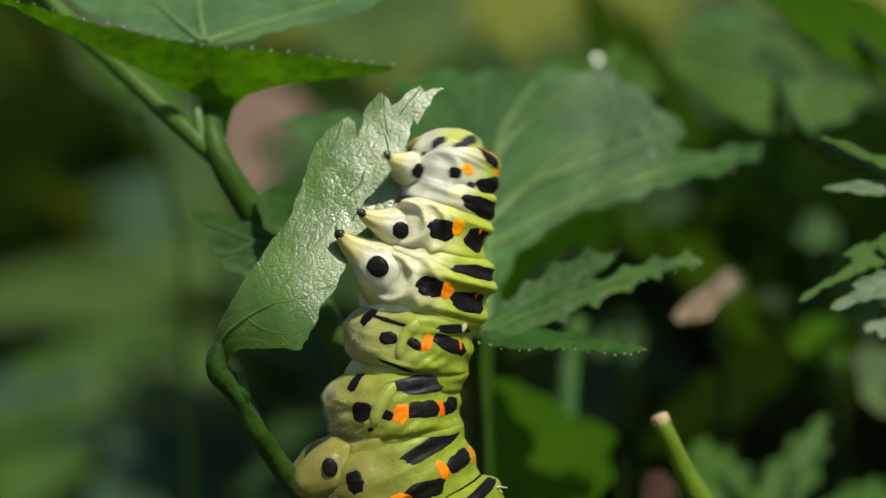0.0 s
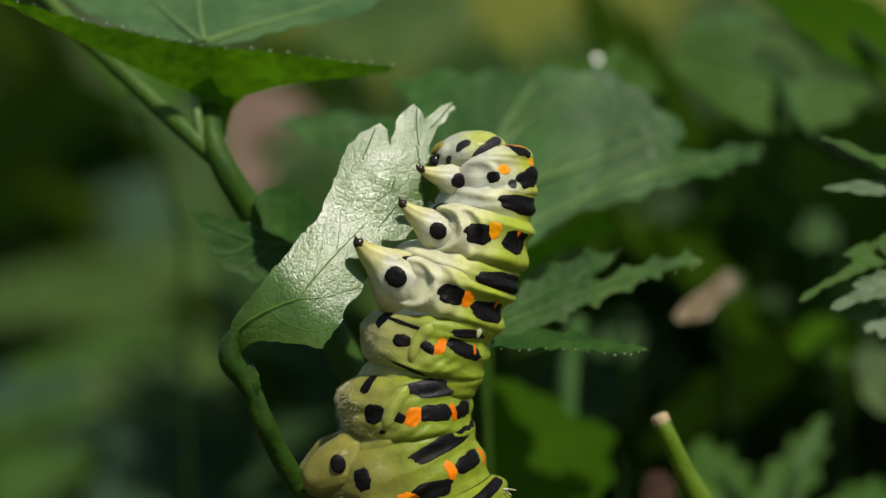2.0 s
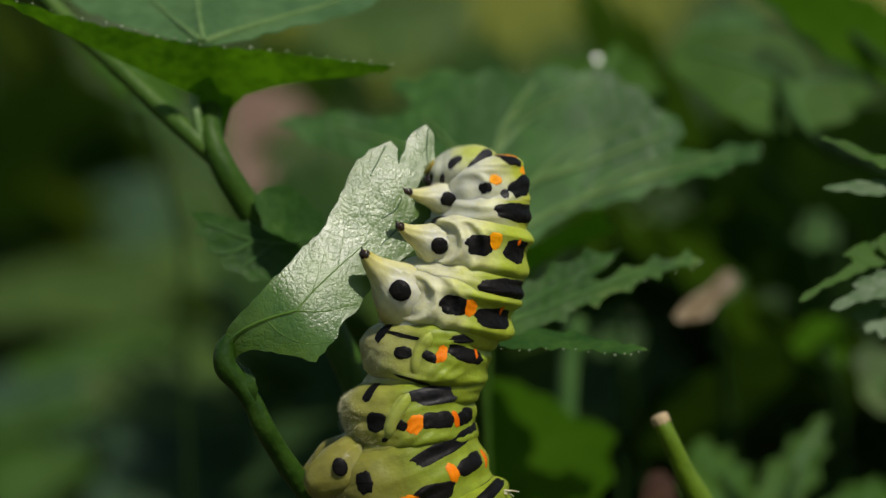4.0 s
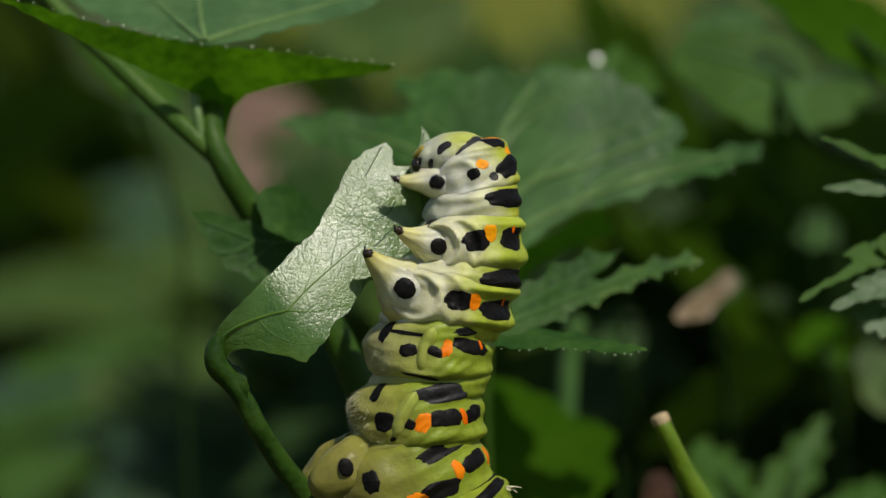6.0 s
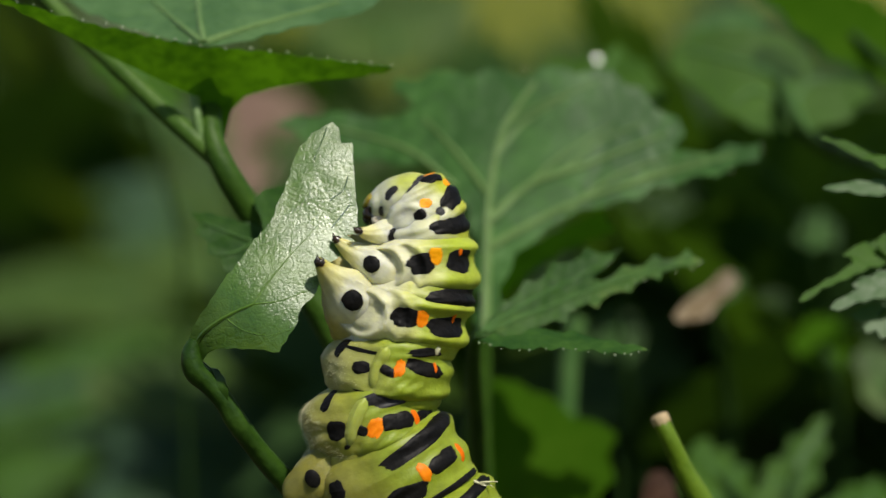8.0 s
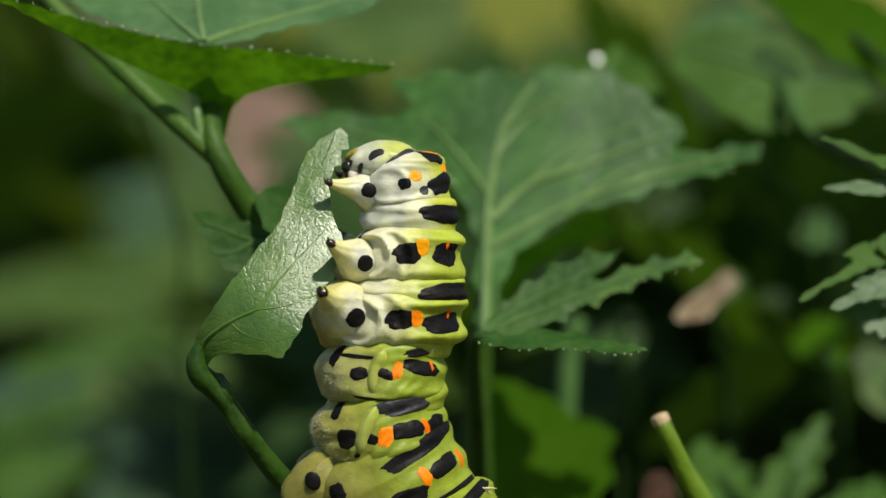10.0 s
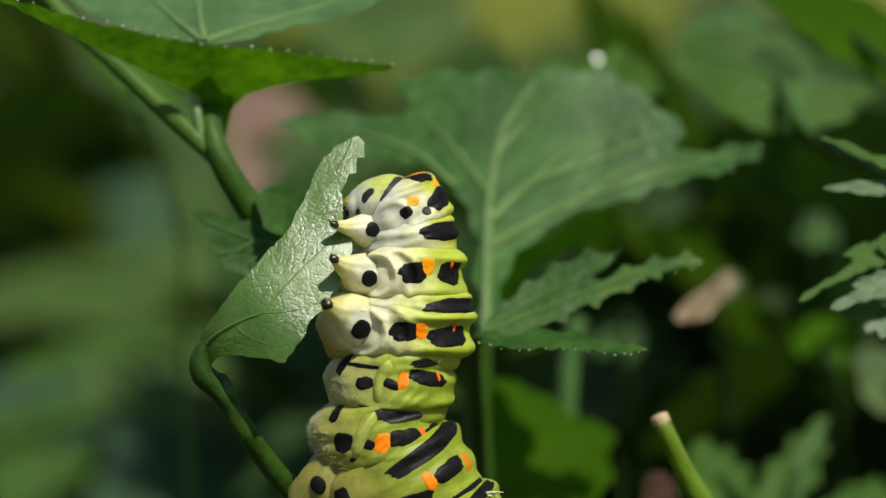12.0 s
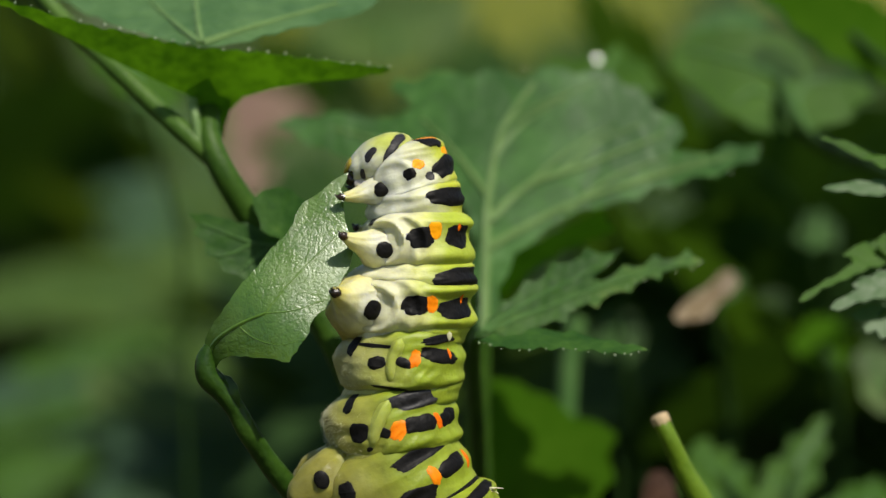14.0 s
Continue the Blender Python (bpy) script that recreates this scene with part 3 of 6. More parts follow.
# the rear of the body, bent down along the stalk that it clasps
REAR = [("A4", -0.7, -16.2, 27, 4.6, 4.1), ("A5", 1.5, -19.6, 22, 4.6, 4.1), ("A6", 2.7, -23.2, 14, 4.5, 4.0), ("A7", 3.4, -26.8, 7, 4.3, 3.9), ("A8", 3.7, -30.3, 3, 4.0, 3.6), ("A9", 3.8, -33.3, 0, 3.4, 3.1)]
for i, (key, x, z, tilt, rx, ry) in enumerate(REAR):
    seg, ob = segment(key, SKIN_LOW, rx, ry, 2.65, 7 + i, 0.04, [
        ("black_band", 42, 1.5, 2.8, 0.27, BLACK, -6), ("orange_spot", 62, -0.3, 0.3, 0.48, ORANGE), ("black_spot", 42, -0.25, 0.95, 0.42, BLACK, -6),
        ("black_spot", 82, -0.4, 0.8, 0.42, BLACK), ("orange_spot", 20, -0.2, 0.24, 0.46, ORANGE_RED), ("black_spot", 119, 0.4, 0.40, 0.55, BLACK), ("black_band", 36, -1.7, 2.5, 0.26, BLACK, -4)], "ring of the rear body clasping the stalk")
    ob.matrix_basis = pose(x * 0.001, 0, z * 0.001, 0, -tilt, 0)


def proleg(parent, x, y, z, seed):
    """A short fleshy foot with a dark sole."""
    bm = bmesh.new()
    tube(bm, [(x + 1.6, y * 0.6, z + 0.1), (x + 0.3, y, z), (x - 0.8, y, z - 0.25), (x - 1.4, y * 0.9, z - 0.42), (x - 1.75, y * 0.87, z - 0.52), (x - 1.88, y * 0.86, z - 0.55)], [1.6, 1.5, 1.2, 0.92, 0.55, 0.12], 6, 24, 0.9, 0.2)
    foot = part("proleg", bm, SKIN_LOW, parent)
    bm = bmesh.new()
    bmesh.ops.create_uvsphere(bm, u_segments=18, v_segments=10, radius=1.0)
    for v in bm.verts:
        v.co = V(x + 0.2 + v.co.x * 0.42, y + (-1.38 if y < 0 else 1.38) + v.co.y * 0.12, z + 0.25 + v.co.z * 0.52)
    part("black_spot", bm, BLACK, parent)
    return foot


for s in (-1, 1):
    proleg(a3, -3.5, 1.9 * s, 1.7, 3)
    for key in ("A4", "A5", "A6"):
        proleg(SEGS[key], -3.6, 1.7 * s, 0.0, 4)


# ---- head ----
class Skull:
    """The head capsule: an egg whose mouth end is -x; z up; millimetres."""
    ax, ay, az, lean = 2.06, 1.9, 1.27, radians(-15)

    def at(self, x, z, lift=0.0):
        c, s = math.cos(self.lean), math.sin(self.lean)
        a, b = c * x + s * z, -s * x + c * z
        q = max(0.0, 1 - (a / self.ax) ** 2 - (b / self.az) ** 2) ** 0.5
        return V(x, -self.ay * q - lift, z)

    def mesh(self):
        bm = bmesh.new()
        bmesh.ops.create_uvsphere(bm, u_segments=64, v_segments=32, radius=1.0)
        c, s = math.cos(self.lean), math.sin(self.lean)
        for v in bm.verts:
            p = v.co.copy()
            k = 1 + 0.03 * noise.noise(p * 2.0) + 0.012 * noise.noise(p * 6)
            k *= 1 - 0.05 * math.exp(-((p.x + 0.62 - 0.25 * p.z) / 0.07) ** 2) * (p.z < 0.75)
            a, b = p.x * self.ax * k, p.z * self.az * k
            v.co = V(c * a - s * b, p.y * self.ay * k, s * a + c * b)
        return bm


skull = Skull()
head = part("head", skull.mesh(), SKIN_HEAD, caterpillar, "round pale green head with black stripes")
SEGS["H"] = head


def head_mark(name, line, width, mat, side=1):
    """A stripe over the capsule along points (x, z)."""
    bm = bmesh.new()
    pts = smooth_line(line, 8)
    rows = []
    for i, p in enumerate(pts):
        a, b = pts[max(0, i - 1)], pts[min(len(pts) - 1, i + 1)]
        t = (b - a) / max(1e-6, np.linalg.norm(b - a))
        n = np.array([-t[1], t[0]])
        f = 2 * i / (len(pts) - 1) - 1
        w = width * (1 - abs(f) ** 4) ** 0.5 * (1 + 0.15 * noise.noise(Vector((p[0] * 3, p[1] * 3, 2)))) + 0.01
        row = []
        for k in range(-4, 5):
            q = p + n * w * k / 4
            v = skull.at(q[0], q[1], 0.055 * (1 - (k / 4) ** 6))
            row.append(Vector((v.x, v.y * side, v.z)))
        rows.append(row)
    sheet(bm, rows, closed=False, caps=False)
    bmesh.ops.recalc_face_normals(bm, faces=bm.faces[:])
    part(name, bm, mat, head)


for side in (1, -1):
    head_mark("black_stripe", [(-0.15, -0.55), (0.35, -0.30), (0.95, -0.10), (1.5, 0.02), (1.85, -0.12)], 0.27, GREY, side)
    head_mark("black_spot", [(-0.65, 0.35), (-0.2, 0.58), (0.3, 0.55)], 0.19, GREY, side)
    head_mark("black_spot", [(-1.38, -0.15), (-1.25, 0.12), (-1.05, 0.32)], 0.12, GREY, side)
    head_mark("eye_patch", [(-1.85, 0.3), (-1.72, 0.55), (-1.55, 0.70)], 0.12, HORN, side)


def lump(name, x, y, z, a, b, c, mat, parent, turn=0, seed=1):
    bm = bmesh.new()
    bmesh.ops.create_uvsphere(bm, u_segments=22, v_segments=14, radius=1.0)
    ct, st = math.cos(radians(turn)), math.sin(radians(turn))
    for v in bm.verts:
        p = v.co * (1 + 0.12 * noise.noise(v.co * 1.6 + Vector((seed * 3, 0, 0))))
        px, pz = p.x * a, p.z * c
        v.co = V(x + ct * px - st * pz, y + p.y * b, z + st * px + ct * pz)
    return part(name, bm, mat, parent)


for s in (-1, 1):
    lump("mandible", -1.85, 0.45 * s, 0.40, 0.40, 0.5, 0.42, HORN, head, 20, 2)
    lump("cheek", -1.68, 0.85 * s, -0.30, 0.42, 0.42, 0.5, CREAM, head, 15, 7)
    lump("palp", -1.98, 0.5 * s, -0.52, 0.28, 0.28, 0.40, CREAM, head, 35, 8)
    lump("palp", -1.25, 0.75 * s, -0.62, 0.42, 0.42, 0.62, CREAM, head, 25, 3)
    lump("palp", -1.62, 0.5 * s, -0.42, 0.24, 0.24, 0.4, CREAM, head, 30, 4)
    lump("feeler", -1.98, 0.85 * s, 0.02, 0.2, 0.12, 0.12, HORN, head, 20, 5)
lump("mouth", -1.86, 0, -0.02, 0.34, 0.95, 0.34, HORN, head, 15, 11)
lump("lip", -1.72, 0, 0.72, 0.36, 0.85, 0.22, HORN, head, 20, 6)
lump("brow", -1.42, 0, 1.02, 0.55, 0.95, 0.22, BROW, head, 18, 9)


# ---- true legs ----
def leg(length, radius, back, label):
    """A jointed leg: the tip at -x, the thick base at +back, a dark claw, a black spot on the outer side."""
    bm = bmesh.new()
    y = radius * 0.95
    tube(bm, [(back * 1.3, y + 1.5, -0.3), (back * 0.85, y + 0.85, -0.22), (back * 0.42, y + 0.32, -0.1), (0, y, 0), (-length * 0.33, y * 0.88, 0.0), (-length * 0.6, y * 0.78, -0.02), (-length * 0.82, y * 0.72, 0.03), (-length * 0.97, y * 0.7, 0.1)],
         [radius * 1.35, radius * 1.3, radius * 1.17, radius, radius * 0.62, radius * 0.42, radius * 0.27, radius * 0.14], 8, 36, 0.95, 0.14)
    ob = part("leg", bm, SKIN_LEG, caterpillar, label)
    bm = bmesh.new()
    tube(bm, [(-length * 0.84, y * 0.715, 0.04), (-length * 0.95, y * 0.7, 0.09), (-length * 1.0, y * 0.7, 0.15), (-length * 1.05, y * 0.7, 0.26)], [radius * 0.2 + 0.05, radius * 0.15 + 0.06, 0.09, 0.03], 5, 12, 1.0, 0.2)
    part("claw", bm, HORN, ob, "dark horny claw")
    return ob


def leg_spot(ob, radius, size):
    bm = bmesh.new()
    n, rings = 28, 7
    vs = [[bm.verts.new(V(0, -0.035, 0))]]
    for k in range(1, rings + 1):
        f, row = k / rings, []
        for i in range(n):
            a = 2 * math.pi * i / n
            g = size * f * (1 + 0.14 * noise.noise(Vector((math.cos(a) * 2, math.sin(a) * 2, size * 9))))
            x, z = g * math.cos(a) * 1.05, g * math.sin(a)
            y = radius * 0.95 - 0.97 * math.sqrt(max(0, (radius + 0.025) ** 2 - z * z * 1.05)) + 0.30 * abs(min(0, x)) * radius - 0.08 * max(0, x)
            row.append(bm.verts.new(V(x, y - 0.02 * (1 - f ** 6) + 0.03 * f ** 6, z)))
        vs.append(row)
    for i in range(n):
        bm.faces.new((vs[0][0], vs[1][i], vs[1][(i + 1) % n]))
    for a, b in zip(vs[1:], vs[2:]):
        for i in range(n):
            bm.faces.new((a[i], b[i], b[(i + 1) % n], a[(i + 1) % n]))
    bmesh.ops.recalc_face_normals(bm, faces=bm.faces[:])
    part("black_spot", bm, BLACK, ob)


LEGS = {}
for key, length, radius, back, y, size in (("T1", 2.36, 0.92, 1.5, -1.95, 0.42), ("T2", 2.54, 1.15, 1.9, -3.05, 0.46), ("T3", 2.85, 1.5, 2.4, -3.6, 0.56)):
    near = leg(length, radius, back, "pale yellow jointed leg with a black spot")
    leg_spot(near, radius, size)
    far = leg(length, radius * 0.9, back, "pale yellow jointed leg")
    LEGS[key] = (near, far, y)


# ---- the leaf that is eaten ----
PIVOT = (-8.12, 0, -2.85)
food = empty("eaten_leaf", BASE @ pose(PIVOT[0] * 0.001, 0, PIVOT[2] * 0.001), "green curled leaf with bitten edge on a bent stalk", "leaf")


def food_deep(x, z):
    """The bitten leaf leans back, rolls over at its stalk and is lightly crumpled (x, z from its vein fork)."""
    y = -3.9 + 0.11 * x + 0.41 * z + 0.06 * min(0.0, z + 0.81 * x - 1.6) ** 2
    q = 0.86 * x - 0.5 * z - 0.6
    y += 0.032 * q * q
    y += 0.9 * math.exp(-((x + 4.2) / 1.3) ** 2) * (0.6 + 0.4 * math.sin(z * 0.8))
    y += 0.14 * noise.noise(Vector((x * 0.35, z * 0.35, 1.0))) + 0.065 * noise.noise(Vector((x * 1.1, z * 1.1, 4.0)))
    return y


def rel(pts):
    return [(x - PIVOT[0], z - PIVOT[2]) for x, z in pts]


def finer(outline, step=0.35, amount=0.05, seed=3):
    """Bitten margins: the same small scallops wherever two outlines share an edge."""
    out = []
    for a, b in zip(outline, outline[1:] + outline[:1]):
        k = max(1, int(math.dist(a, b) / step))
        for j in range(k):
            x, z = a[0] + (b[0] - a[0]) * j / k, a[1] + (b[1] - a[1]) * j / k
            if 0 < j < k:
                x += amount * noise.noise(Vector((x * 2.5, z * 2.5, seed))) * 2
                z += amount * noise.noise(Vector((x * 2.5, z * 2.5, seed + 9))) * 2
            out.append((x, z))
    return out


REST = rel([(-11.78, -5.3), (-11.75, -4.62), (-11.44, -3.78), (-10.42, -2.45), (-9.42, -1.15), (-8.18, 0.22), (-6.94, 1.58), (-6.39, 2.76), (-5.77, 3.25), (-4.84, 3.94), (-3.72, 4.62), (-4.12, 3.69), (-3.95, 2.17), (-3.42, 0.5), (-3.62, -0.43), (-4.46, -1.83), (-4.71, -2.45), (-5.55, -3.22), (-6.01, -4.31), (-6.88, -5.49), (-8.18, -5.24), (-9.98, -5.08), (-10.79, -5.33), (-11.28, -5.98), (-11.59, -5.86)])
part("leaf_blade", blade(finer(REST, 0.35, 0.11), food_deep, 0.45), LEAF_NEAR, food)
PIECES = [
    (1.2, rel([(1.02, 7.63), (1.49, 7.81), (2.14, 7.75), (1.43, 7.29), (0.96, 6.67), (0.43, 5.86), (0.31, 6.23), (0.74, 6.91)])),
    (1.9, rel([(1.02, 7.63), (0.74, 6.91), (0.31, 6.23), (0.03, 5.67), (-0.19, 4.99), (-0.37, 4.37), (-0.59, 4.37), (-0.59, 5.55), (-0.22, 6.29), (0.5, 7.1)])),
    (4.1, rel([(-0.84, 6.48), (-0.84, 7.07), (-0.37, 7.32), (0.19, 7.81), (0.84, 8.03), (1.02, 7.63), (0.5, 7.1), (-0.22, 6.29), (-0.59, 5.55)])),
    (4.7, rel([(-2.79, 5.55), (-2.45, 6.39), (-2.14, 7.32), (-1.36, 7.91), (-1.3, 7.32), (-1.49, 6.39), (-1.43, 5.55), (-2.26, 5.55)])),
    (6.55, rel([(-1.43, 5.55), (-1.49, 6.39), (-1.3, 7.32), (-1.36, 7.91), (-0.93, 7.47), (-0.84, 7.07), (-0.84, 6.48), (-0.59, 5.55)])),
    (6.6, rel([(-2.26, 5.55), (-1.43, 5.55), (-0.59, 5.55), (-0.59, 4.37), (-2.26, 4.37)])),
    (6.8, rel([(-2.26, 4.37), (-0.59, 4.37), (-0.43, 3.44), (-0.68, 2.82), (-2.26, 2.82), (-2.26, 3.75)])),
    (7.3, rel([(-2.26, 2.82), (-0.68, 2.82), (-0.84, 2.2), (-1.52, 1.12), (-2.26, 1.12), (-2.26, 2.2)])),
    (7.7, rel([(-2.26, 1.12), (-1.52, 1.12), (-2.45, 0.12), (-2.91, 0.5), (-2.26, 0.5)])),
    (8.7, rel([(-3.29, 5.55), (-2.85, 5.55), (-2.26, 5.55), (-2.26, 4.37), (-2.26, 3.75), (-4.12, 3.69), (-3.72, 4.68), (-3.29, 4.68)])),
    (9.2, rel([(-4.12, 3.69), (-2.26, 3.75), (-2.26, 2.82), (-2.26, 2.2), (-3.95, 2.17)])),
    (9.6, rel([(-3.95, 2.17), (-2.26, 2.2), (-2.26, 1.12), (-2.26, 0.5), (-2.91, 0.5), (-3.42, 0.5)])),
    (9.9, rel([(-2.91, 0.5), (-2.45, 0.12), (-3.84, -0.9), (-4.46, -1.83), (-3.62, -0.43), (-3.42, 0.5)])),
    (12.85, rel([(-5.15, 5.55), (-4.46, 6.23), (-3.29, 6.79), (-2.91, 6.39), (-2.85, 5.55), (-3.29, 5.55)])),
    (13.35, rel([(-5.55, 4.74), (-5.15, 5.55), (-3.29, 5.55), (-3.29, 4.68), (-3.72, 4.62), (-4.84, 3.94), (-5.77, 3.25), (-6.39, 2.76), (-6.01, 3.6)])),
]
SCRAPS = []
RIBS = {6.55: [rel([(-1.21, 7.63), (-1.27, 6.7), (-1.18, 5.55)])], 6.6: [rel([(-1.33, 5.55), (-1.18, 4.37)])], 6.8: [rel([(-1.18, 4.37), (-0.99, 2.88)])], 4.1: [rel([(0.87, 7.94), (0.19, 7.22), (-0.5, 6.48)])],
        12.85: [rel([(-3.6, 6.48), (-4, 5.55)])], 13.35: [rel([(-4, 5.55), (-4.4, 4.74)])], 9.2: [rel([(-2.6, 3.69), (-2.91, 2.98), (-3.66, 2.45)])], 9.6: [rel([(-2.6, 2.14), (-3.22, 1.43), (-3.66, 0.96)])]}
for when, outline in PIECES:
    cx, cz = sum(p[0] for p in outline) / len(outline), sum(p[1] for p in outline) / len(outline)
    cy = food_deep(cx, cz)
    bm = blade(finer(outline, 0.35, 0.11), food_deep, 0.45)
    ob = part("leaf_piece", bm, LEAF_NEAR, food)
    SCRAPS.append((ob, when, V(cx, cy, cz)))
    for pts in RIBS.get(when, ()):
        bm = bmesh.new()
        vein(bm, pts, food_deep, 0.035, 0.03, 0.01)
        part("leaf_vein", bm, VEIN_DARK, ob)
for pts, r0, r1 in (([(-11.66, -5.3), (-10.97, -4.25), (-9.61, -3.41), (-8.12, -2.85)], 0.26, 0.11), ([(-8.12, -2.85), (-7.32, -1.83), (-6.01, -0.43), (-4.9, 0.65), (-4.34, 1.21)], 0.09, 0.04), ([(-8.12, -2.85), (-6.63, -2.76), (-4.71, -2.2)], 0.07, 0.03), ([(-7.32, -1.83), (-6.94, -0.59), (-6.57, 0.96), (-6.17, 2.51)], 0.045, 0.02), ([(-6.01, -0.43), (-5.83, 0.65), (-5.7, 1.89), (-5.95, 2.98)], 0.05, 0.025), ([(-5.7, 1.89), (-4.93, 2.82), (-4.46, 4.06)], 0.04, 0.02), ([(-9.73, -3.38), (-8.8, -4.15), (-7.41, -4.56), (-6.01, -4.31)], 0.06, 0.03)):
    bm = bmesh.new()
    vein(bm, rel(pts), food_deep, 0.62 * r0, 0.7 * r1, -0.01)
    part("leaf_vein", bm, VEIN_SOFT, food)


def food_stalk():
    pts = rel([(-11.41, -4.56), (-11.72, -5.3), (-11.66, -6.17), (-11.0, -7.05), (-10.35, -8.1), (-9.85, -9.3), (-9.2, -10.65), (-8.35, -12.15), (-7.3, -13.7), (-6.01, -15.78), (-4.46, -18.57)])
    ys = [-2.3, -2.2, -2.1, -1.8, -1.5, -1.2, -0.5, 0.2, 0.8, 1.4, 1.8]
    bm = bmesh.new()
    tube(bm, [(p[0], y, p[1]) for p, y in zip(pts, ys)], [0.3, 0.55, 0.62, 0.60, 0.56, 0.58, 0.6, 0.62, 0.66, 0.7, 0.75], 6, 16, 1.0, 0.12)
    stalk = part("leaf_stalk", bm, STEM_DARK, food, "bent dark green stalk")
    stub = rel([(-11.6, -6.18), (-11.12, -5.81), (-10.81, -6.18), (-10.41, -6.3), (-10.08, -6.82), (-9.95, -7.43), (-10.08, -8.07), (-10.44, -7.7), (-10.93, -7.15)])
    part("leaf_stub", blade(toothed(stub, 0.3, 0.08, 4), plane(-2.1, -2.5, -4, 0.2, 0.0, 0.3, 0.8), 0.5, 0.18), STEM_DARK, stalk, "torn remnant of a side lobe")
    return stalk


bent_stalk = food_stalk()


# ---- the stalk that the caterpillar clasps, down to the soil ----
def main_stalk():
    bm = bmesh.new()
    low = BASE.inverted() @ Vector((-0.004, 0.006, 0.0))
    tube(bm, [(-6.5, 0.5, -17.5), (-5.2, 0.2, -22), (-3.8, 0.0, -28), (-3.5, 0.5, -40), (-4.5, 4, -90), (low.x * 1000, low.y * 1000, low.z * 1000 - 3)], [0.8, 1.3, 1.6, 1.8, 2.2, 2.6], 8, 16, 1.0, 0.1)
    ob = part("plant_stalk", bm, STEM)
    ob.matrix_world = BASE
    tagged(ob, "upright ribbed green plant stalk rooted in the soil", "stalk")


main_stalk()


# ---- leaves round about ----
def plant_leaf(name, label, outline, deep, mat, veins=(), vein_mat=VEIN_DULL, teeth=(0.6, 0.14), cut=0.9, drops=0, seed=1, thick=0.0, category="leaf", group="", stalk=None, keep=(), dots=(), stem=None):
    """A leaf of its own: blade, veins, light teeth, and a stalk."""
    cx, cz = sum(p[0] for p in outline) / len(outline), sum(p[1] for p in outline) / len(outline)
    o = (cx, deep(cx, cz), cz)
    if stalk:
        o = stalk[0][0]
    ob = empty(name, BASE @ Matrix.Translation(V(*o)), label, category, group)
    shift = -V(*o)

    def add(n, bm, m, lab=""):
        bmesh.ops.translate(bm, verts=bm.verts[:], vec=shift)
        return part(n, bm, m, ob, lab)
    edge = toothed(outline, teeth[0], teeth[1], seed, keep)
    add("leaf_blade", blade(edge, deep, cut, thick), mat)
    if dots:
        teeth_dots(ob, dots, deep, shift, 0.07)
    for pts, r0, r1 in veins:
        bm = bmesh.new()
        vein(bm, pts, deep, r0, r1, 0.05)
        add("leaf_vein", bm, vein_mat)
    if stalk:
        bm = bmesh.new()
        tube(bm, stalk[0], stalk[1], 8, 14, 1.0, 0.08)
        add("leaf_stalk", bm, stem or STEM)
    return ob


SWAYING = []


def teeth_dots(ob, pts, deep, shift, size=0.1, gap=6):
    """The pale swollen tips of the teeth along a margin."""
    line, tips = smooth_line(pts, 12), random.Random(int(abs(pts[0][0]) * 100))
    i = 0
    while i < len(line) - 1:
        x, z = line[i]
        i += tips.randint(2, gap + 1)
        bm = bmesh.new()
        bmesh.ops.create_icosphere(bm, subdivisions=1, radius=size * 0.001 * tips.uniform(0.5, 1.25))
        bmesh.ops.translate(bm, verts=bm.verts[:], vec=V(x, deep(x, z) - 0.12, z + tips.uniform(-0.05, 0.1)) + shift)
        part("tooth_tip", bm, DROP, ob)


def rooted(pts, x=0.0, y=0.0):
    """Continue a stalk's points down into the soil; x, y shift its foot in millimetres."""
    p = pts[-1]
    foot = BASE @ V(p[0] + x, p[1] + y, p[2])
    foot.z = -0.004
    q = (BASE.inverted() @ foot) * 1000
    return [*pts, *[tuple(a + (b - a) * f for a, b in zip(p, q)) for f in (0.08, 0.2, 0.45, 1.0)]]


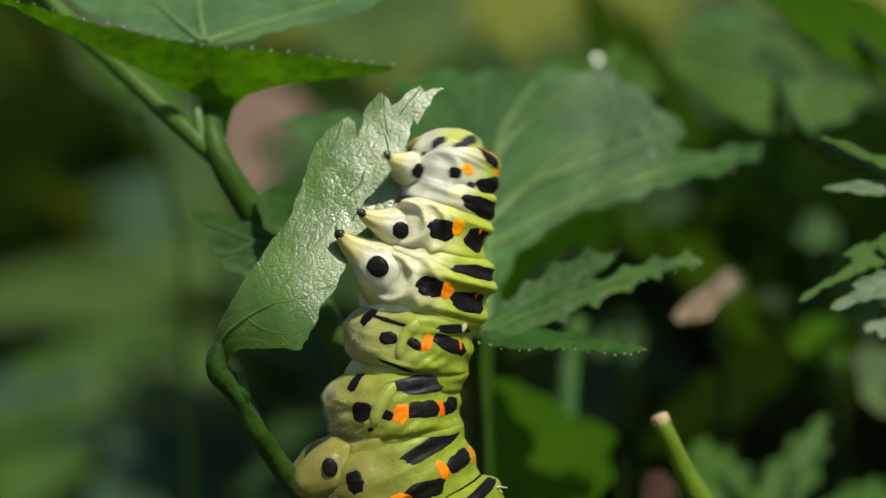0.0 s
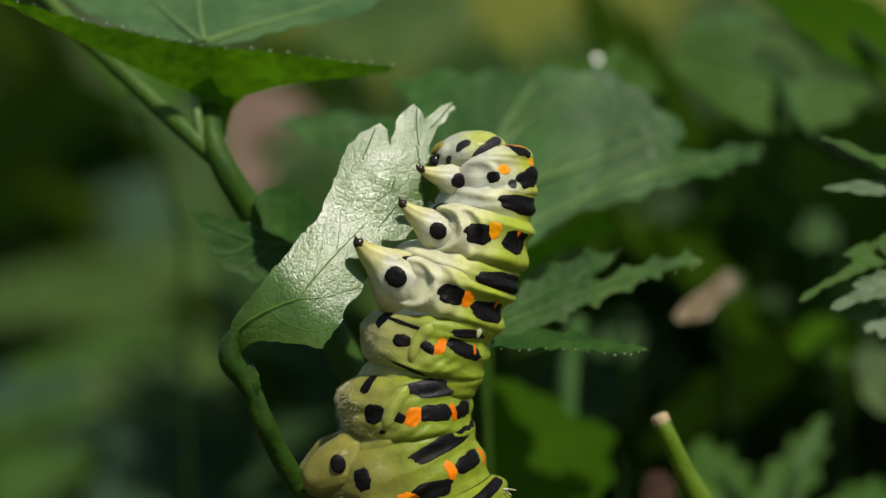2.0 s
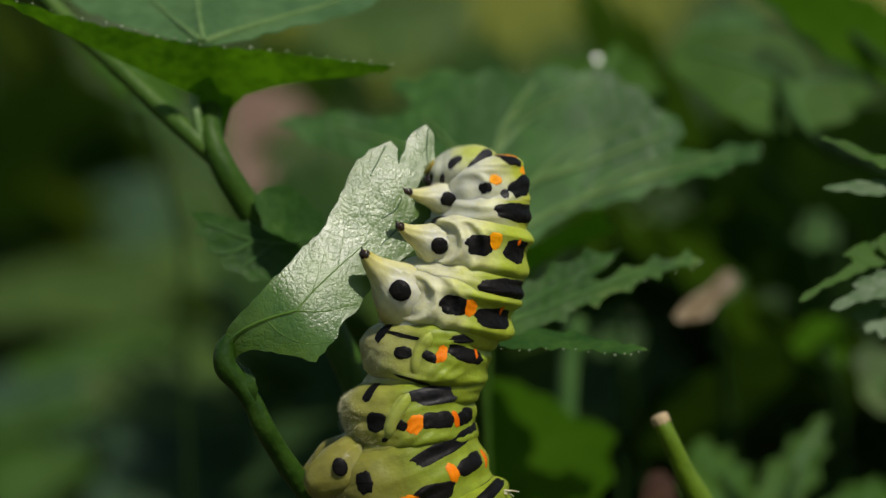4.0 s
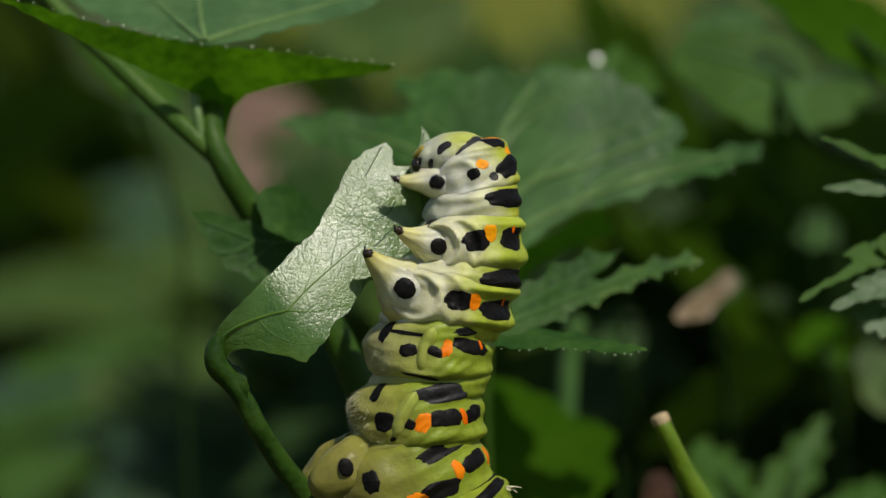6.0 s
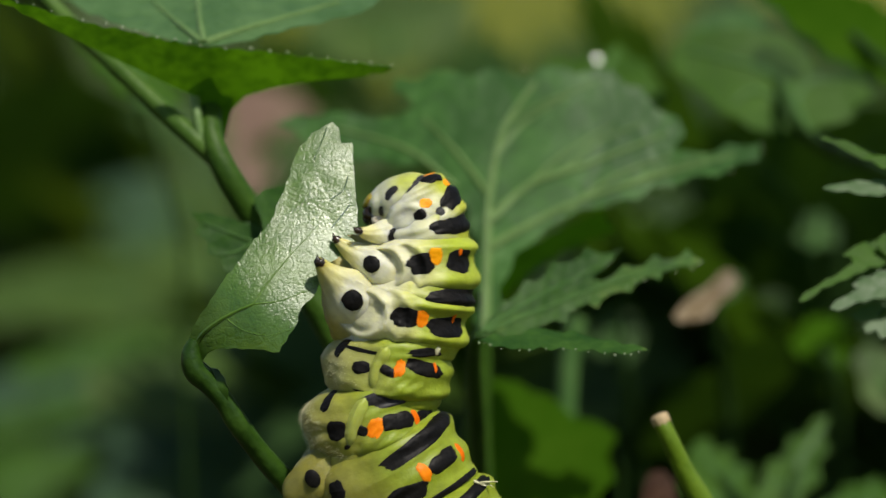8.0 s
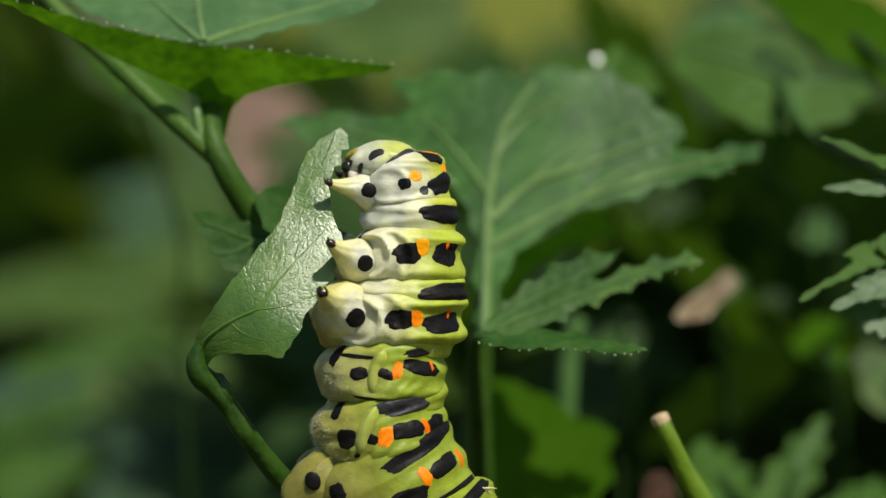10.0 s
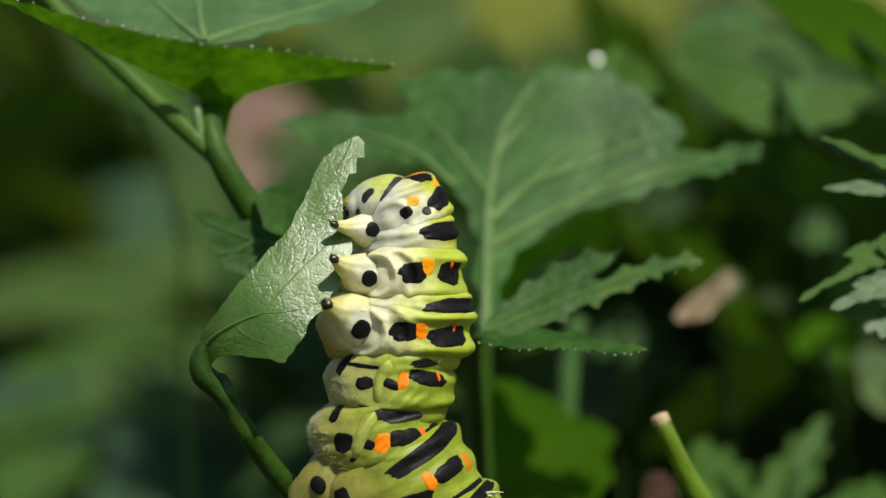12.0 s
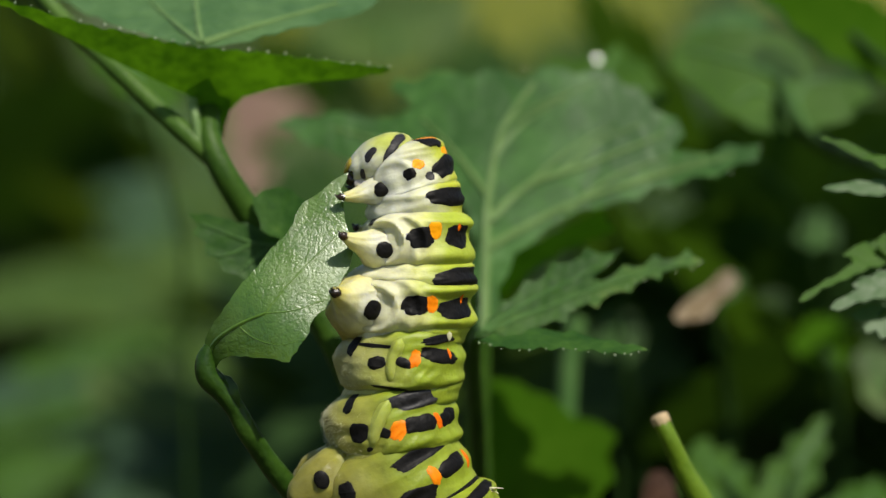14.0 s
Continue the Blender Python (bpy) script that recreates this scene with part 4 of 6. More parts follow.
def shoot():
    """The forked shoot with a spreading leaf that shows its underside to the front and its upper side behind."""
    d = 9.0
    stalk = rooted([(-13.87, 11.8, 9.86), (-13.74, 10.4, 8.2), (-13.57, 9.3, 6.59), (-12.62, 9, 4.49), (-11.4, 9.5, 2.42), (-10.04, 10, 0.43), (-7.95, 10, -2.46), (-6.05, 10, -5.69), (-4.46, 10, -9.28), (-3.13, 10, -13.93)], 6, 10)
    radii = [0.95, 0.74, 0.72, 0.78, 0.84, 0.86, 0.85, 0.9, 1.0, 1.1, 1.6, 2.0]
    o = stalk[2]
    ob = empty("leaf_shoot", BASE @ Matrix.Translation(V(*o)), "forked green shoot with a spreading toothed leaf", "plant")
    shift = -V(*o)

    def add(n, bm, m, lab=""):
        bmesh.ops.translate(bm, verts=bm.verts[:], vec=shift)
        return part(n, bm, m, ob, lab)
    bm = bmesh.new()
    tube(bm, stalk, radii, 8, 18, 1.0, 0.06)
    add("main_stalk", bm, STEM)
    bm = bmesh.new()
    tube(bm, [(-26.09, 14, 17.79), (-22.86, 13, 14.11), (-19.55, 11, 11.08), (-16.76, 10, 8.51), (-14.52, 9.2, 6.48), (-13.21, 9.4, 5.17)], [0.45, 0.48, 0.52, 0.56, 0.58, 0.5], 8, 14, 1.0, 0.06)
    add("side_stalk", bm, STEM_MID)
    bm = bmesh.new()
    tube(bm, [(-14.71, 10.5, 10.11), (-14.45, 9.2, 8.3), (-14.13, 9, 6.24)], [0.26, 0.28, 0.3], 6, 12)
    add("side_stalk", bm, VEIN)
    front = plane(6.5, *(-13.58, 11.68), 0.05, -1.1, 0.5, 0.16, 3.0)
    # underside: its shade is partly put into the darker leaf colour
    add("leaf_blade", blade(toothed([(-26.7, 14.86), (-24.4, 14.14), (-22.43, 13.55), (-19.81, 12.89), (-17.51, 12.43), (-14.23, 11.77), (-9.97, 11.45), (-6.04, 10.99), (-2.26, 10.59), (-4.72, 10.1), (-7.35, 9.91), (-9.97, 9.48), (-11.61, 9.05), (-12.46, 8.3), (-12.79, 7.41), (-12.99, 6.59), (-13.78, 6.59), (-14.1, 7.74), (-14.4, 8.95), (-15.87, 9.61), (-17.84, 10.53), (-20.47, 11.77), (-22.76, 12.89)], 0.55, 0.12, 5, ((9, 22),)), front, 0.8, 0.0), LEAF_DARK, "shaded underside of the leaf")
    teeth_dots(ob, [(-25.71, 14.46), (-22.43, 13.58), (-17.51, 12.46), (-14.23, 11.81), (-9.97, 11.48), (-6.04, 11.02), (-2.36, 10.59)], front, shift, 0.085, 3)
    back = plane(7.5, *(-13.77, 11.87), -0.1, 1.6, 0.9, 0.2, 8.0)
    # upper side: sunlit sheen is partly put into the paler, greyer colour
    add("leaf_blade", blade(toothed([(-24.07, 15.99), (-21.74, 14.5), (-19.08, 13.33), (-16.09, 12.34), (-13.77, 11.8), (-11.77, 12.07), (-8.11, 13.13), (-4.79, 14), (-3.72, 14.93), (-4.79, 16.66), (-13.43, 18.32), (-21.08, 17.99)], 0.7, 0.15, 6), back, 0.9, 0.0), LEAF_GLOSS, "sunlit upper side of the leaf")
    for pts in ([(-13.83, 12), (-14.36, 13.67), (-14.93, 15.99)], [(-13.7, 12.07), (-11.11, 13.07), (-6.12, 14.83)], [(-14.03, 12.07), (-15.76, 13.5), (-17.59, 15.16)]):
        bm = bmesh.new()
        vein(bm, pts, back, 0.22, 0.08, 0.08)
        add("leaf_vein", bm, VEIN)
    low = plane(8.5, *(-11.6, 0.36), 0.1, 0.2, 0.5, 0.25, 2.0)
    add("leaf_blade", blade(toothed([(-14.74, 2.25), (-13.69, 2.25), (-12.35, 1.91), (-10.72, 1.44), (-8.8, 0.96), (-8.13, 0.19), (-8.52, -1.05), (-9.86, -1.82), (-11.1, -1.91), (-11.77, -1.34), (-12.63, -1.15), (-13.02, -0.38), (-13.69, -0.19), (-13.69, 0.57), (-14.45, 1.05), (-14.16, 1.53)], 0.5, 0.16, 7), low, 0.8, 0.0), LEAF_MID, "small leaf below the fork")
    for pts in ([(-8.52, 0.29), (-11.01, 0.53), (-13.97, 1.63)], [(-9.76, 0.38), (-10.91, -0.48), (-11.68, -1.15)], [(-11.01, 0.48), (-12.06, -0.1), (-13.02, -0.29)]):
        bm = bmesh.new()
        vein(bm, pts, low, 0.11, 0.04, 0.05)
        add("leaf_vein", bm, VEIN_DULL)
    side = plane(7.5, *(-9.4, 2.35), -0.2, 0.5, 0.4, 0.25, 6.0)
    add("leaf_blade", blade(toothed([(-11, 3.08), (-10.41, 3.61), (-9.54, 3.81), (-8.68, 3.61), (-7.81, 2.89), (-6.94, 2.12), (-6.65, 1.16), (-7.23, 0.39), (-8.87, 0.48), (-10.4, 1.25)], 0.5, 0.14, 8), side, 0.8, 0.0), LEAF_MID, "small leaf below the fork")
    return ob


SWAYING.append((shoot(), 1.0))

broad = plane(24, *(4.22, 5.13), -0.10, 0.55, 1.4, 0.07, 1.5)
SWAYING.append((plant_leaf("broad_leaf", "broad lobed green leaf with toothed margin, out of focus", [(-3.06, 11.39), (0.58, 11.76), (4.22, 11.68), (7.86, 11.97), (11.14, 11.68), (12.96, 10.59), (13.87, 9.14), (15.32, 8.59), (15.69, 7.5), (14.96, 6.52), (16.23, 6.3), (18.42, 6.88), (20.42, 6.88), (20.24, 5.68), (17.69, 4.7), (14.78, 4.04), (12.59, 3.24), (10.05, 2.66), (7.86, 2.04), (5.68, 0.4), (4.22, -1.42), (3.68, -3.6), (2.69, -5.79), (1.89, -4.33), (2.11, -0.69), (1.67, 1.49), (0.8, 3.49), (-0.15, 4.95), (-3.06, 5.42), (-6.7, 6.15), (-8.88, 6.88), (-11.06, 8.23), (-9.61, 8.84), (-5.97, 8.95), (-3.06, 8.77), (-1.78, 9.32), (-3.42, 10.59)], broad, LEAF_BROAD,
    [([(2.62, -5.42), (2.77, -0.33), (2.98, 3.31), (3.86, 7.68), (6.04, 10.96)], 0.36, 0.14), ([(2.98, 1.86), (5.68, 4.22), (9.32, 5.5), (14.41, 7.5)], 0.34, 0.1), ([(2.84, 0.04), (5.31, 1.49), (9.68, 3.49), (18.78, 6.15)], 0.34, 0.1), ([(3.06, 3.31), (0.95, 6.22), (-1.24, 8.59)], 0.2, 0.08), ([(0.8, 4.04), (-2.33, 6.52), (-7.06, 7.97)], 0.2, 0.07), ([(3.49, 6.22), (5.31, 8.23), (8.23, 10.05)], 0.2, 0.06), ([(5.31, 4.04), (7.86, 6.22), (11.14, 8.23)], 0.18, 0.06), ([(7.5, 4.95), (10.05, 6.95), (12.96, 8.23)], 0.16, 0.05), ([(7.86, 2.51), (11.14, 4.77), (14.78, 6.04)], 0.2, 0.06), ([(4.22, 8.23), (6.41, 9.5), (10.05, 10.96)], 0.14, 0.05), ([(11.14, 4.04), (14.05, 5.13), (17.33, 6.22)], 0.14, 0.05)], vein_mat=VEIN, teeth=(1.0, 0.55), cut=1.4, seed=11, dots=[(20.42, 6.88), (20.31, 5.75), (17.76, 4.7), (14.85, 4), (12.67, 3.2), (10.05, 2.62)],
    stalk=(rooted([(2.84, 24, -1.06), (2.48, 24, -5.79), (2.23, 25, -11.68), (2.43, 26, -16.91)], 5, 20), [0.5, 0.75, 0.9, 1.0, 1.5, 2.0])), 0.6))
fold = plane(27, *(6.52, -0.33), 0.1, -1.2, 0.6, 0.15, 4.0)
plant_leaf("leaf", "dark green leaf in the shade of a broader one", [(2.45, -0.7), (5.78, 0.33), (10.23, 2.56), (11.34, 1.15), (8.38, 0.04), (6.15, -1.26), (3.93, -3.3), (2.45, -3.67)], fold, LEAF_DARK, seed=12, cut=1.4)
fan = plane(12, *(5.85, -3.29), -0.05, 0.8, 0.7, 0.16, 7.0)
plant_leaf("toothed_leaf", "narrow deeply toothed green leaf", [(1.9, -5.1), (2.6, -4.2), (3.3, -3.1), (4.5, -2.6), (4.9, -1.9), (6.2, -1.5), (6.6, -0.8), (7.9, -0.7), (8.7, 0.1), (9.5, -0.3), (10.9, 0.05), (10.2, -0.75), (9.5, -1.3), (8.9, -1.75), (10.2, -1.6), (10.9, -0.95), (12.1, -1.0), (12.8, -0.3), (13.9, -0.6), (14.8, 0.05), (15.75, -0.75), (14.9, -1.1), (13.8, -1.25), (13.0, -1.9), (12.0, -1.8), (11.2, -2.6), (10.0, -2.7), (9.2, -3.5), (8.0, -3.5), (7.3, -4.4), (6.0, -4.5), (5.2, -5.2), (3.6, -5.2)], fan, LEAF_MID,
    [([(2.19, -4.89), (4.85, -3.29), (7.85, -1.8), (10.17, -0.47)], 0.14, 0.05), ([(2.53, -4.89), (5.85, -3.62), (10.51, -1.9), (15.16, -0.8)], 0.14, 0.05)], teeth=(0.5, 0.28), cut=0.9, seed=13, dots=[(15.56, -0.8), (14.9, -1.23), (12.57, -1.63), (11.17, -2.23), (9.24, -2.79), (7.51, -3.82), (5.85, -4.49)],
    stalk=([(4.08, 12, -4.35), (2.22, 12, -5.09), (1.84, 14, -6.8), (2.17, 20, -11.32), (2.38, 25, -15.34)], [0.15, 0.3, 0.4, 0.5, 0.5]))
flat = plane(3.0, *(6.47, -5.42), 0.0, 2.2, 0.4, 0.2, 9.0)
edge = plant_leaf("toothed_leaf", "narrow green leaf seen along its toothed edge", [(1.78, -5.2), (2.9, -4.75), (3.9, -4.85), (5.4, -4.45), (6.3, -4.65), (7.4, -4.55), (8.5, -5.0), (9.6, -5.1), (11.2, -5.5), (11.59, -5.68), (10.11, -5.88), (7.13, -5.61), (3.83, -5.61)], flat, LEAF_MID, teeth=(0.5, 0.16), cut=0.9, seed=14, dots=[(2.01, -5.32), (3.83, -5.61), (5.48, -5.65), (7.13, -5.65), (8.78, -5.78), (10.11, -5.88), (11.49, -5.68)])
FRONDS = [
    [(22.03, 6.46), (22.36, 6.6), (22.95, 6.37), (23.61, 6.37), (24.44, 5.9), (25.86, 5.47), (26.42, 5.24), (26.42, 4.25), (25.43, 4.72), (24.44, 5.21), (23.78, 5.57), (23.28, 5.9), (22.79, 6.2)],
    [(22.03, 3.53), (22.63, 3.76), (23.61, 3.89), (24.27, 4.06), (25.86, 3.99), (26.58, 3.92), (26.58, 3.17), (24.93, 3.13), (24.11, 3.17), (22.95, 3.33)],
    [(20.58, -3.03), (20.98, -2.54), (21.8, -2.14), (22.36, -1.75), (22.95, -1.55), (23.61, -1.09), (24.11, -0.79), (23.94, -0.46), (23.45, -0.36), (24.27, 0.16), (25.1, 0.53), (26.58, 0.96), (26.58, -0.69), (25.59, -1.09), (24.6, -1.35), (23.61, -1.75), (22.63, -2.14), (21.64, -2.67), (20.98, -3.03)],
    [(22.46, -3.43), (22.79, -3.03), (23.61, -2.67), (24.27, -2.28), (23.88, -2.14), (24.6, -1.62), (25.59, -1.22), (26.58, -1.02), (26.58, -2.77), (25.59, -2.87), (24.6, -3.07), (23.61, -3.36), (22.95, -3.59)],
    [(24.01, -3.92), (24.44, -3.53), (25.26, -3.27), (26.58, -2.94), (26.58, -5.41), (25.59, -5.24), (25.43, -4.75), (24.77, -4.91), (24.6, -4.52), (25.1, -4.19), (24.27, -4.19)],
]
for k, outline in enumerate(FRONDS):
    c = outline[4]
    plant_leaf("frond_leaf", "pale green finely cut leaf tip", outline, plane(9, c[0], c[1], 0.1, 0.7, 0.3, 0.2, 20 + k), LEAF_TOP if k in (0, 2) else LEAF_PALE, teeth=(0.5, 0.2), cut=0.9, seed=20 + k, group="frond leaves",
        stalk=([(26.3, 9.6, 4.7), (27.4, 10, 3.35), (28.6, 11, -2.6)] if k < 2 else rooted([(25.6, 10, (0.1, -1.9, -4.2)[k - 2]), (27.7, 10, -2.0), (28.7, 11, -3.9), (29.5, 12, -15.3)], 5, 8), [0.2, 0.3, 0.4] if k < 2 else [0.2, 0.4, 0.6, 0.9, 1.2, 1.4]))


def cut_stalk():
    pts = rooted([(12.42, 6, -9.7), (12.94, 6, -10.8), (13.83, 6.5, -12.69), (15.11, 7, -14.95), (16.92, 8, -18.66)], 8, 8)
    bm = bmesh.new()
    tube(bm, pts, [0.48, 0.52, 0.6, 0.72, 0.85, 1.0, 1.1, 1.2, 1.4], 8, 18, 1.0, 0.05)
    ob = empty("cut_stalk", BASE @ Matrix.Translation(V(*pts[0])), "cut green stalk with a dried tan end", "stalk")
    bmesh.ops.translate(bm, verts=bm.verts[:], vec=-V(*pts[0]))
    part("stalk", bm, STEM_LIT, ob)
    bm = bmesh.new()
    tube(bm, [(0.16, 0, -0.35), (0.05, 0, -0.1), (-0.08, 0, 0.16), (-0.12, 0, 0.24)], [0.5, 0.54, 0.5, 0.3], 4, 18, 1.0, 0.2)
    part("cut_end", bm, CUT, ob, "dried tan cut end")


cut_stalk()


def far_stalk(pts, r, label="slender green stalk, far out of focus"):
    pts = rooted(pts, 2, 6)
    bm = bmesh.new()
    tube(bm, pts, [r] * len(pts), 6, 12, 1.0, 0.05)
    bmesh.ops.translate(bm, verts=bm.verts[:], vec=-V(*pts[0]))
    ob = part("plant_stalk", bm, VEIN_DULL)
    ob.matrix_world = BASE @ Matrix.Translation(V(*pts[0]))
    tagged(ob, label, "stalk", "far stalks")


far_stalk([(9.63, 42, -4.81), (9.06, 42, -8.05), (8.82, 42, -11.89), (8.53, 42, -18.56)], 0.75)

